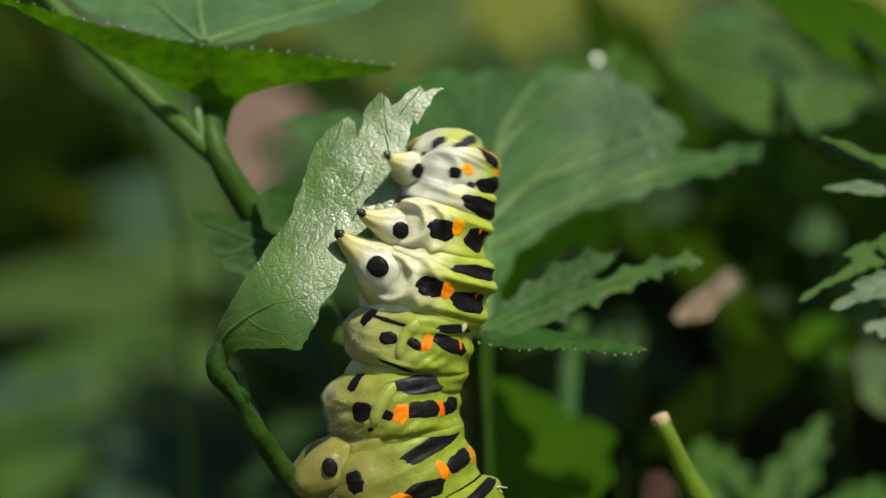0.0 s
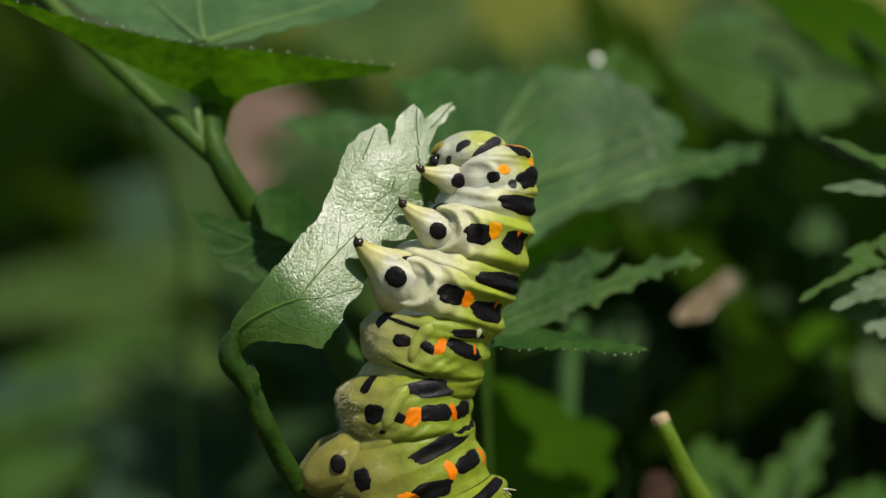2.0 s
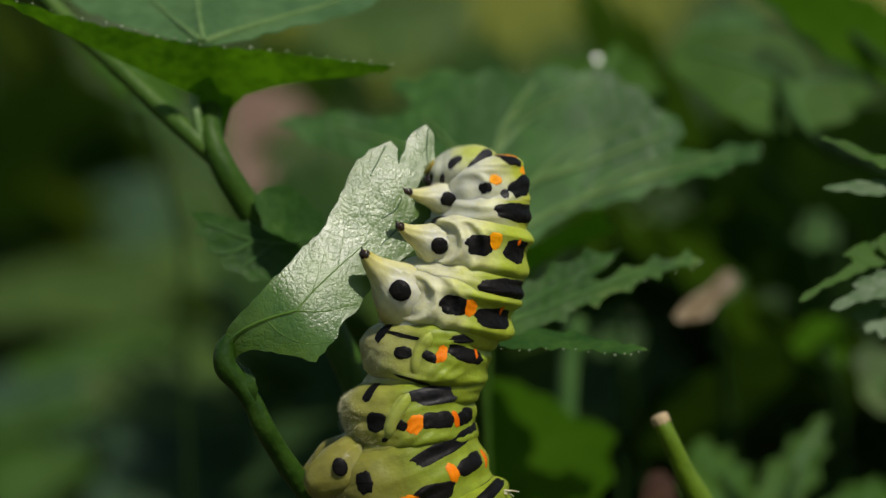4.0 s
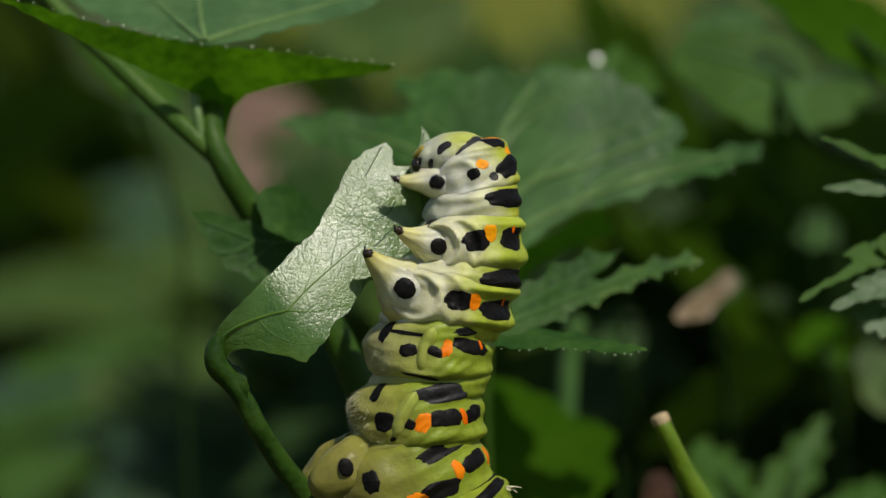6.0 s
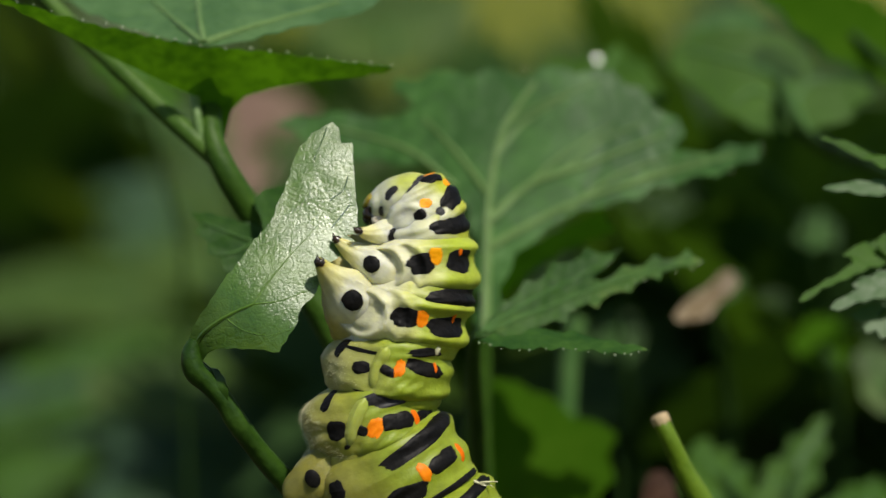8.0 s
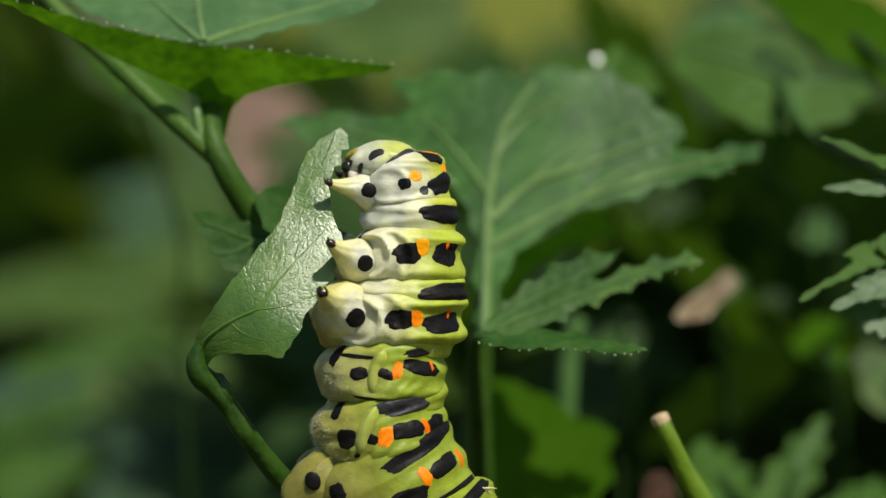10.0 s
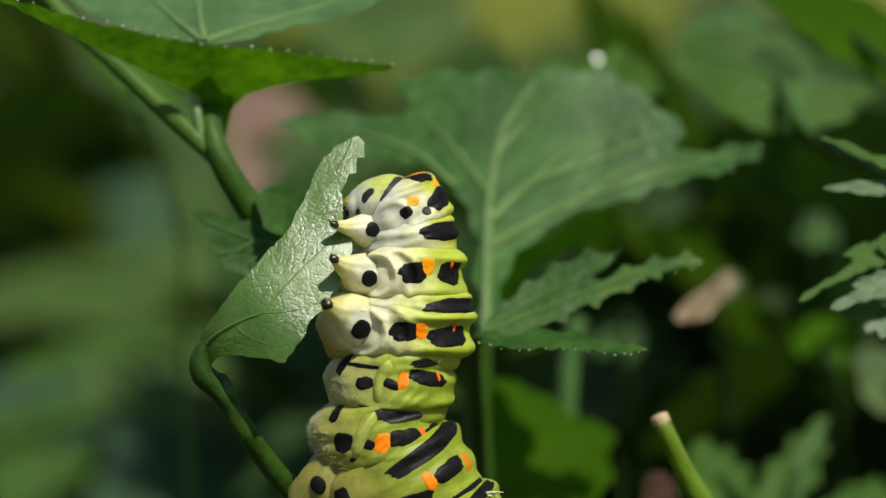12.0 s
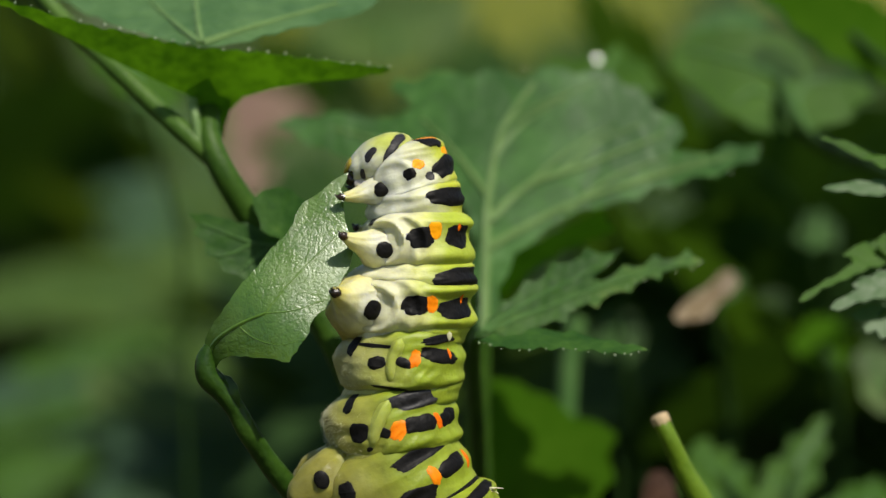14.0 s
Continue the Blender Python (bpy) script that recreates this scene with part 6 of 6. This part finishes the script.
BODY = {
    "T2": [(0, -0.31, 1.37, -16.61, 1.21), (0.5, 1.03, 1.01, -17.1, -1.95), (1, 1.91, 0.76, -16.12, -6.38), (1.5, 1.89, 0.89, -15.82, -5.15), (2, 1.93, 1.07, -13.14, -4.3), (2.5, 1.85, 0.15, -8.49, -4.58), (3, 1.84, 0.47, -12.3, -1.57), (5.3, 1.92, 0.5, -0.91, -3.05), (5.5, 1.78, 0.39, 1.14, -2.96), (6, 1.49, 0.69, 2.59, 0.42), (6.5, 0.95, 1.15, 3.74, 1.59), (7, 1.35, 0.46, 9.93, 0.84), (7.5, 0.67, 0.31, 5.28, -4.74), (8, -1.13, -0.54, 3.1, -6.01), (8.2, -2.57, 0.06, -4.2, -1.5), (10.3, -1.66, 0.01, -0.51, -6.33), (10.5, -1.57, 0.23, 1.44, -6.46), (11, -1.63, -1.03, 0.6, -1.24), (11.5, -1.61, -0.25, 1.25, -6.34), (12, -1.76, -1.02, -1.37, -1.98), (12.5, -1.45, 0.49, -5.13, -0.13), (13, -1.87, 0.47, 0.53, -4.78), (13.5, -1.33, 0.79, -1.61, -3.69), (14, -1.39, 0.86, 1.37, -1.28)],
    "T3": [(0, -0.99, -1.66, -15, 0.4), (0.5, -0.4, -2.19, -17.9, -1.69), (1, 0.02, -2.25, -19.3, -0.01), (1.5, 0.01, -2.19, -18.42, 0.71), (2, 0.03, -2.02, -17.96, 2.75), (2.5, 0.29, -2.56, -19.39, -2.02), (3, 0.33, -2.79, -12.55, -4.47), (5.3, 0.38, -2.54, -11.03, 3.1), (5.5, 0.36, -2.65, -9.99, 2.46), (6, 0.23, -2.41, -7.32, 4.36), (6.5, -0.09, -2.01, -6.7, 5.11), (7, 0.32, -2.54, -4.25, 5.64), (7.5, -0.4, -2.47, -10.27, -1.31), (8, -2.26, -3.36, -7.24, -1.72), (8.2, -2.99, -3.23, -4.72, -3.15), (10.3, -2.5, -3.53, 1.1, -1.86), (10.5, -2.43, -3.26, -0.45, -0.82), (11, -1.87, -3.81, -3.98, -2.75), (11.5, -2.35, -3.68, -0.32, -3.2), (12, -2.1, -4.15, -0.86, -5.79), (12.5, -2.26, -3.24, 0.26, 0.74), (13, -2.74, -3.2, 2.02, 5.13), (13.5, -2.06, -2.85, 0.35, 0.52), (14, -2.03, -2.77, 1.76, 2.87)],
    "A1": [(0, -1.81, -4.99, -6.48, 1), (0.5, -1.46, -5.34, -8.58, -1.96), (1, -1.1, -5.36, -8.94, -2.46), (1.5, -1.05, -5.33, -8.3, -2.45), (2, -0.9, -5.19, -8.54, -2.31), (2.5, -0.82, -5.57, -10.45, -2.81), (3, -0.95, -5.78, -7.32, -2.54), (5.3, -0.7, -5.57, -0.64, 0.03), (5.5, -0.76, -5.66, -0.45, 0.33), (6, -0.68, -5.45, 2.87, 0.28), (6.5, -0.79, -5.25, -2.76, -2.38), (7, -0.33, -5.72, -0.93, -1.84), (7.5, -1.27, -5.54, -8.25, -1.79), (8, -2.95, -6.47, -1.34, -4.21), (8.2, -3.69, -6.51, -0.31, -0.45), (10.3, -3.11, -6.67, 5, 0), (10.5, -2.95, -6.38, 4.06, -2.35), (11, -2.63, -6.83, 1, -3.83), (11.5, -3, -6.77, 3.98, -2.38), (12, -2.81, -7.18, 4.03, -3.27), (12.5, -2.74, -6.41, 5.3, -0.04), (13, -2.65, -6.38, 5.15, -0.78), (13.5, -2.39, -6.1, 4.7, -1.78), (14, -2.28, -6.05, 6.01, -1.28)],
    "A2": [(0, -3.01, -8.54, 6.89, 2.23), (0.5, -2.8, -8.82, 5.67, 1.4), (1, -2.54, -8.83, 4.97, 2.5), (1.5, -2.51, -8.82, 6.17, 2.52), (2, -2.35, -8.69, 5.69, 2.27), (2.5, -2.28, -9, 4.14, 1.96), (3, -2.42, -9.09, 5.88, 1.55), (5.3, -1.75, -9.13, 6.84, 0.33), (5.5, -1.84, -9.21, 6.8, 0.39), (6, -1.71, -9.03, 8.2, 0.53), (6.5, -2, -8.75, 8.73, 1.53), (7, -1.56, -9.08, 9.27, -0.34), (7.5, -2.77, -8.89, 11.79, 0.25), (8, -4.28, -9.37, 13.81, 0.34), (8.2, -4.61, -9.58, 13.48, 0.32), (10.3, -3.65, -9.82, 13, 0), (10.5, -3.68, -9.61, 12.07, 0.35), (11, -3.79, -9.88, 10.05, 0.02), (11.5, -3.68, -9.91, 11.25, -0.98), (12, -3.87, -10.11, 9.35, 0.14), (12.5, -3.42, -9.64, 12.85, 0.46), (13, -3.42, -9.7, 11.81, -0.02), (13.5, -3.24, -9.52, 11.81, 0.53), (14, -3.1, -9.5, 13.42, 1.08)],
    "A3": [(0, -2.71, -12.51, 20.1, 7.66), (0.5, -2.53, -12.66, 18.77, 5.78), (1, -2.29, -12.62, 18.22, 6.34), (1.5, -2.34, -12.58, 18.08, 7.6), (2, -2.19, -12.41, 18.13, 5.72), (2.5, -2.07, -12.58, 18.39, 2.52), (3, -2.09, -12.52, 18.08, 2.63), (5.3, -1.94, -12.65, 19.53, 7.68), (5.5, -1.98, -12.67, 19.31, 6.45), (6, -1.96, -12.54, 20.17, 9.42), (6.5, -2.25, -12.38, 20.44, 9.78), (7, -1.97, -12.52, 20.4, 11.03), (7.5, -2.04, -12.24, 21.79, 0.39), (8, -2.99, -12.56, 25.69, -3.82), (8.2, -3.3, -12.8, 27.78, -4.45), (10.3, -3.06, -12.84, 24, -0), (10.5, -2.94, -12.7, 24.2, -0.95), (11, -2.72, -12.84, 23.48, -3.75), (11.5, -2.93, -12.89, 23.96, -2), (12, -2.67, -12.98, 24.39, -4.35), (12.5, -2.91, -12.75, 23.83, 0.01), (13, -2.86, -12.86, 24.64, -1.19), (13.5, -2.76, -12.81, 23.84, 0.24), (14, -2.91, -12.89, 23.83, 4.17)],
    "H": [(0, 0.12, 5.37, 21.91, 0), (0.2, 2.97, 5.66, -22.23, 0), (0.4, 2.2, 5.44, -2.82, 0), (0.5, 1.59, 5.36, -14.6, 0), (0.6, 3.22, 5.92, -5.56, 0), (0.8, 2.36, 5.52, -0.11, 0), (1, 2.12, 5.33, 5.02, 0), (1.2, 1.85, 4.8, 20.69, 0), (1.4, 2.88, 6.31, -6.51, 0), (1.5, 2.89, 5.91, -14.02, 0), (1.6, 2.51, 5.91, 4.25, 0), (1.8, 1.83, 5.39, 14.24, 0), (2, 1.47, 5.21, 24.83, 0), (2.2, 1.33, 4.89, 36.22, 0), (2.4, 0.82, 3.9, 40.37, 0), (2.5, 0.83, 3.44, 37.1, 0), (2.6, 1.66, 5.04, 5.44, 0), (2.8, 2.18, 5.58, -1.04, 0), (3, 1.78, 5.18, 7.89, 0), (3.2, 1.3, 4.52, 32.42, 0), (3.6, 1.19, 3.87, 40.93, 0), (3.9, 1.1, 3.5, 44.57, 0), (4.1, 1.04, 5.23, 19.32, 0), (4.5, 0.93, 4.57, 30.84, 0), (4.8, 0.84, 3.91, 38.47, 0), (5, 0.79, 5.13, 22.23, 0), (5.3, 0.7, 4.77, 29.86, 0), (5.5, 0.13, 4.36, 44.25, 0), (5.7, 0.61, 6.25, 20.85, 0), (5.9, -0.04, 6.24, 25.72, 0), (6, 0.47, 5.12, 29, 0), (6.1, 0.02, 5.22, 26.87, 0), (6.3, -0.45, 4.19, 46.77, 0), (6.5, -0.44, 5.87, 19.06, 0), (6.7, -0.31, 5.22, 34.53, 0), (6.9, -1.08, 4.51, 48.2, 0), (7, -0.76, 4.11, 50.6, 0), (7.1, -0.98, 4.46, 53.53, 0), (7.3, -1.13, 4.4, 57.11, 0), (7.5, -1.21, 3.15, 56.37, 0), (7.7, -1.49, 3.13, 40.13, 0), (7.9, -1.69, 3.01, 47.35, 0), (8, -2.33, 2.76, 39.64, 0), (8.1, -3.24, 3.66, 36.13, 0), (8.2, -4.1, 3.4, 50.8, 0), (8.5, -3.97, 3.05, 53.9, 0), (8.8, -3.83, 2.7, 54, 0), (9, -3.74, 4.4, 28.4, 0), (9.4, -3.56, 3.79, 35.21, 0), (9.7, -3.43, 3.24, 40.31, 0), (9.9, -3.34, 4.74, 18.71, 0), (10.3, -3.16, 4.44, 23.51, 0), (10.5, -3.63, 4.31, 32.95, 0), (10.6, -3.29, 2.84, 43.52, 0), (10.8, -3.62, 2.39, 51.18, 0), (11, -3.87, 2.03, 57.54, 0), (11.2, -3.62, 1.34, 47.61, 0), (11.4, -2.73, 3.99, 2.83, 0), (11.5, -2.87, 4.4, 12, 0), (11.6, -2.54, 4.16, 10.12, 0), (11.8, -3.77, 4.2, 35.95, 0), (12, -3.6, 2.64, 41.59, 0), (12.2, -2.31, 4.53, -3.3, 0), (12.4, -2.36, 4.69, 12.22, 0), (12.5, -2.14, 5.59, 0, 0), (12.7, -2.78, 5.53, 26.23, 0), (13, -3.74, 3.98, 40.41, 0), (13.3, -2.78, 5.53, 28.46, 0), (13.5, -2.9, 5.05, 30.1, 0), (13.8, -3.06, 4.9, 30.7, 0), (14, -3.42, 4.89, 46.36, 0)],
    "T1": [(0, 0.74, 4.3, -15.65, 0), (0.2, 2.84, 4.21, -31.66, 0), (0.4, 2.74, 3.78, -18.65, 0), (0.5, 2.25, 3.88, -18.3, 0), (0.6, 3.17, 4.4, -26.09, 0), (0.8, 2.92, 4.05, -18.85, 0), (1, 2.91, 3.92, -12.79, 0), (1.2, 2.71, 3.57, 3.24, 0), (1.4, 3.19, 4.5, -25.86, 0), (1.5, 3.12, 4.2, -21.73, 0), (1.6, 3, 4.36, -14.48, 0), (1.8, 2.8, 4.06, -1.59, 0), (2, 2.73, 4.09, 5.18, 0), (2.2, 2.57, 3.84, 14.63, 0), (2.4, 2.12, 3.15, 25.28, 0), (2.5, 2.2, 2.64, 31, 0), (2.6, 2.39, 3.69, -7.38, 0), (2.8, 2.76, 3.8, -15.23, 0), (3, 2.64, 3.7, -3, 0), (3.2, 2.41, 3.53, 6.52, 0), (3.6, 2.35, 3.11, 13.72, 0), (3.9, 2.3, 2.89, 17.2, 0), (4.1, 2.27, 4.11, 0.16, 0), (4.5, 2.21, 3.7, 9.46, 0), (4.8, 2.17, 3.26, 15.74, 0), (5, 2.14, 4.14, 4.99, 0), (5.3, 2.09, 3.91, 11.27, 0), (5.5, 1.7, 3.62, 22.84, 0), (5.7, 1.45, 4.94, 8.27, 0), (5.9, 1.3, 5.04, 14.1, 0), (6, 1.62, 4.25, 18.45, 0), (6.1, 1.24, 4.15, 25.03, 0), (6.3, 1.08, 3.57, 34.78, 0), (6.5, 0.77, 4.71, 18.31, 0), (6.7, 1, 4.16, 22.2, 0), (6.9, 0.51, 3.8, 26.34, 0), (7, 0.92, 3.84, 37, 0), (7.1, 0.85, 4, 36.8, 0), (7.3, 0.51, 3.87, 43.41, 0), (7.5, 0.3, 2.74, 48.55, 0), (7.7, -0.24, 2.55, 35.19, 0), (7.9, -0.54, 2.5, 48.51, 0), (8, -1.33, 2.01, 35.32, 0), (8.1, -1.76, 2.77, 17.42, 0), (8.2, -2.69, 2.89, 15.01, 0), (8.5, -2.59, 2.63, 19.51, 0), (8.8, -2.48, 2.37, 21.92, 0), (9, -2.42, 3.55, 5.55, 0), (9.4, -2.28, 3.12, 13.42, 0), (9.7, -2.18, 2.72, 19.32, 0), (9.9, -2.11, 3.76, 5.76, 0), (10.3, -1.97, 3.53, 12.23, 0), (10.5, -2.05, 3.57, 21.85, 0), (10.6, -1.89, 2.37, 28.99, 0), (10.8, -2.13, 1.92, 33.44, 0), (11, -2.19, 1.83, 42.14, 0), (11.2, -2.34, 0.88, 48.34, 0), (11.4, -1.73, 2.81, 4.77, 0), (11.5, -1.89, 3.36, 0, 0), (11.6, -1.71, 3.11, 3.57, 0), (11.8, -2.24, 3.52, 19.7, 0), (12, -2.06, 2.16, 29, 0), (12.2, -1.57, 3.12, -3.25, 0), (12.4, -1.53, 3.42, 3.58, 0), (12.5, -1.21, 3.91, 0, 0), (12.7, -1.73, 4.24, 6.29, 0), (13, -2.49, 3.62, 21.94, 0), (13.3, -1.73, 4.59, 1.21, 0), (13.5, -1.63, 4.21, 8.46, 0), (13.8, -1.8, 4.18, 12.29, 0), (14, -1.84, 4.25, 19.38, 0)],
}
STEPS = {
    "T1": [(0, -1.3, 4.22, 23, 48), (0.2, 0.87, 5.08, 37, 24), (0.4, 0.81, 4.43, 36, 34), (0.5, 0.09, 4.4, 36, 34), (0.6, 1.27, 5.33, 40, 21), (1, 0.87, 4.12, 24, 6), (1.5, 1.12, 4.87, 31, 23), (2, 0.87, 3.69, 15, 29), (2.4, 0.56, 2.11, 9, 43), (2.5, 0.68, 1.65, 6, 45), (2.6, 0.28, 4.28, 25, 33), (3, 0.71, 3.75, 26, 25), (3.2, 0.43, 3.04, 14, 18), (3.6, 0.36, 2.47, 11.22, 21.48), (3.9, 0.31, 2.13, 9.13, 24.09), (4.1, 0.27, 3.28, 7.74, 25.83), (4.5, 0.2, 2.7, 4.96, 29.3), (4.8, 0.15, 2.15, 2.87, 31.91), (5, 0.12, 2.95, 1.48, 33.65), (5.5, 0.03, 2.57, -2, 38), (5.9, -0.4, 4.46, -3, 0), (6, -0.34, 3.62, 3, 5), (6.3, -0.46, 2.39, -8, 27), (6.5, -0.93, 4, 7, 20), (7, -0.5, 2.51, -9, 13), (7.5, -0.87, 1.43, -5, 42), (8, -2.6, 0.71, 6, 43), (8.2, -3.75, 1.86, -3, 0), (8.5, -3.79, 1.68, -1, 3.71), (8.8, -3.83, 1.51, 1, 7.43), (9, -3.86, 2.74, 2.33, 9.9), (9.4, -3.91, 2.41, 5, 14.86), (9.7, -3.95, 2.09, 7, 18.57), (9.9, -3.98, 3.19, 8.33, 21.05), (10.3, -4.03, 3.07, 11, 26), (10.5, -3.75, 2.67, -4, 16), (11, -3.32, 0.4, -4, 31), (11.2, -2.91, -0.22, -4, 31), (11.4, -3.84, 2.45, 14, 19), (11.5, -4.09, 3.1, 15, 5), (12, -3.78, 1.05, 6, 36), (12.2, -3.78, 2.91, 9, 23), (12.5, -3.32, 3.69, -8, 10), (13, -4.43, 2.6, -2, 13), (13.5, -3.47, 3.47, 0, 23), (14, -3.32, 3.22, -12, 15)],
    "T2": [(0, -2.23, 0.99, 22, 33), (0.5, -0.87, 0.96, 26, 25), (1, -0.34, 0.65, 27, 22), (1.5, -0.03, 0.71, 29, 18), (2, -0.25, 0.96, 36, 15), (2.5, -0.53, 0.37, 45, 11), (3, -0.28, 0.25, 34, 28), (5.5, -0.12, 0, 21, 27), (6, -0.19, 0.12, 20, 32), (6.5, -0.53, 0.43, 20, 37), (7, -0.16, -0.19, 25, 22), (7.5, -1.77, -0.12, 31, 18), (8, -3.84, -0.81, 33, 0), (8.2, -4.46, -0.43, 35, 15), (10.3, -3.94, -0.81, 24, 46), (10.5, -3.84, -0.56, 19, 45), (11, -4, -1.52, 30, 44), (11.5, -3.84, -1.15, 24, 45), (12, -3.91, -1.61, 28, 44), (12.5, -3.07, 0, 25, 52), (13, -3.84, -0.19, 17, 39), (13.5, -3.29, 0.06, 18, 41), (14, -3.1, -0.06, 17, 31)],
    "T3": [(0, -3.47, -0.96, 39, 11), (0.5, -2.94, -1.67, 38, 13), (1.5, -2.33, -1.83, 39, 16), (2, -2.5, -1.52, 41, 14), (2.5, -2.51, -1.8, 43, 12), (3, -2.48, -2.23, 44, 16), (5.5, -1.98, -2.26, 43, 19), (6, -2.01, -2.14, 42, 20), (6.5, -2.23, -1.77, 42, 20), (7, -1.86, -2.23, 40, 25), (7.5, -3.22, -1.89, 52, 49), (8, -4.8, -2.79, 48, 28), (8.2, -5.55, -2.7, 47, 30), (10.3, -4.31, -3.81, 35, 55), (10.5, -4.18, -3.47, 33, 52), (11, -4.4, -3.94, 43, 52), (11.5, -4.22, -4.03, 36, 53), (12, -4.31, -4.37, 37, 53), (12.5, -3.75, -3.69, 29, 59), (13, -4.31, -3.41, 29, 59), (13.5, -3.75, -3.22, 27, 59), (14, -3.66, -3.32, 25, 55)],
}
FOOD = [(0, -8.88, -2.88, 7.1), (0.5, -8.6, -2.87, 1.7), (1, -8.17, -2.82, 0.5), (1.5, -8.12, -2.85, -0), (2, -8.16, -2.67, 0.1), (2.5, -8.18, -2.75, 0.4), (3, -8.23, -2.95, -2.9), (5.3, -8.7, -3.42, -4.6), (5.5, -8.93, -3.34, -4), (6, -8.75, -3.25, -5.5), (6.5, -9.09, -2.92, -2), (7, -8.87, -3.34, -3.9), (7.5, -9.2, -2.89, -4.2), (8, -10.22, -2.96, 4.2), (8.2, -10.7, -3.27, 0.6), (10.3, -9.6, -3.21, 5.4), (10.5, -9.47, -3.01, 6.4), (11, -9.49, -3.02, 2.9), (11.5, -9.48, -3.36, 2.4), (12, -9.49, -3.42, 0.4), (12.5, -9.17, -3.14, 2.5), (13, -9.72, -3.24, 1.8), (13.5, -9.3, -3.25, 1.6), (14, -9.22, -3.42, 2.2)]



FOOT = [(0, -7.6), (3.0, -7.45), (7.0, -7.45), (8.2, -8.0), (14, -8.0)]  # where the stalk crosses the lower edge of the leafage
TWIST = [(0, -3), (0.5, 7), (7.0, 7), (8.0, 1), (10.5, -1), (14, -4)]  # degrees by which the leaf turns about the upright


def between(rows, t):
    for a, b in zip(rows, rows[1:]):
        if t <= b[0]:
            f = max(0.0, (t - a[0]) / (b[0] - a[0]))
            return [p + (q - p) * f for p, q in zip(a, b)][1:]
    return rows[-1][1:]


def food_pose(t):
    x, z, roll = between(FOOD, t)
    spin, = between(TWIST, t)
    return turned(x, 0, z, roll, spin)


def motions():
    for key, rows in BODY.items():
        walk(SEGS[key], [(t, turned(x, 0, z, roll, spin)) for t, x, z, roll, spin in rows])
    for (a, b), share, ob in FOLDS:
        times = sorted({r[0] for r in BODY[a]} | {r[0] for r in BODY[b]})
        rows = [(t, [q + share * (p - q) for p, q in zip(between(BODY[a], t), between(BODY[b], t))]) for t in times]
        walk(ob, [(t, turned(x, 0, z, roll, spin)) for t, (x, z, roll, spin) in rows])
    x0, z0, r0, _ = between(BODY["A3"], 12.5)
    walk(SEGS["A4"], [(t, turned(REAR[0][1] + 0.6 * (x - x0), 0, REAR[0][2] + 0.6 * (z - z0), REAR[0][3] + 0.5 * (r - r0))) for t, x, z, r, _ in BODY["A3"]])
    for key, rows in STEPS.items():
        near, far, y = LEGS[key]
        walk(near, [(t, turned(x, y, z, -up, out)) for t, x, z, up, out in rows])
        walk(far, [(t, turned(x + 0.3, 0.25 * -y, z + 0.55, -up, -0.4 * out)) for t, x, z, up, out in rows])
    walk(food, [(t, BASE @ food_pose(t)) for t, *_ in FOOD])
    # the stalk hangs from the leaf and leans so that its lower end keeps its place
    top, low = (-11.72, -2.2, -5.3), (-7.3, -13.7)
    hang = V(top[0] - PIVOT[0], top[1], top[2] - PIVOT[2])
    rows = []
    for t, *_ in FOOD:
        m, (x,) = food_pose(t), between(FOOT, t)
        at = m @ hang
        lean = math.atan2(-0.0137 - at.z, x * 0.001 - at.x) - math.atan2(low[1] - top[2], low[0] - top[0])
        rows.append((t, m.inverted() @ Matrix.Translation(at) @ Matrix.Rotation(-lean, 4, "Y") @ Matrix.Translation(-hang)))
    walk(bent_stalk, rows)
    # each bitten piece stays on the leaf until it is eaten, then lies inside the caterpillar
    for ob, when, place in SCRAPS:
        rows, back = [(0.0, Matrix()), (when - 0.15, Matrix())], Matrix.Translation(-place)
        t = when + 0.1
        while t < 13.95:
            x, z, roll, _ = between(BODY["A1"], t)
            rows.append((t, food_pose(t).inverted() @ turned(x + 0.3, 0.3, z, 0) @ back))
            t += 0.5
        x, z, roll, _ = between(BODY["A1"], 14.0)
        rows.append((14.0, food_pose(14.0).inverted() @ turned(x + 0.3, 0.3, z, 0) @ back))
        walk(ob, rows)
    for ob, share in SWAYING:
        m = ob.matrix_world.copy()
        rest = BASE.inverted() @ m
        walk(ob, [(t, BASE @ Matrix.Translation(V(dx * share, 0, dz * share)) @ rest) for t, dx, dz in BREEZE])


motions()
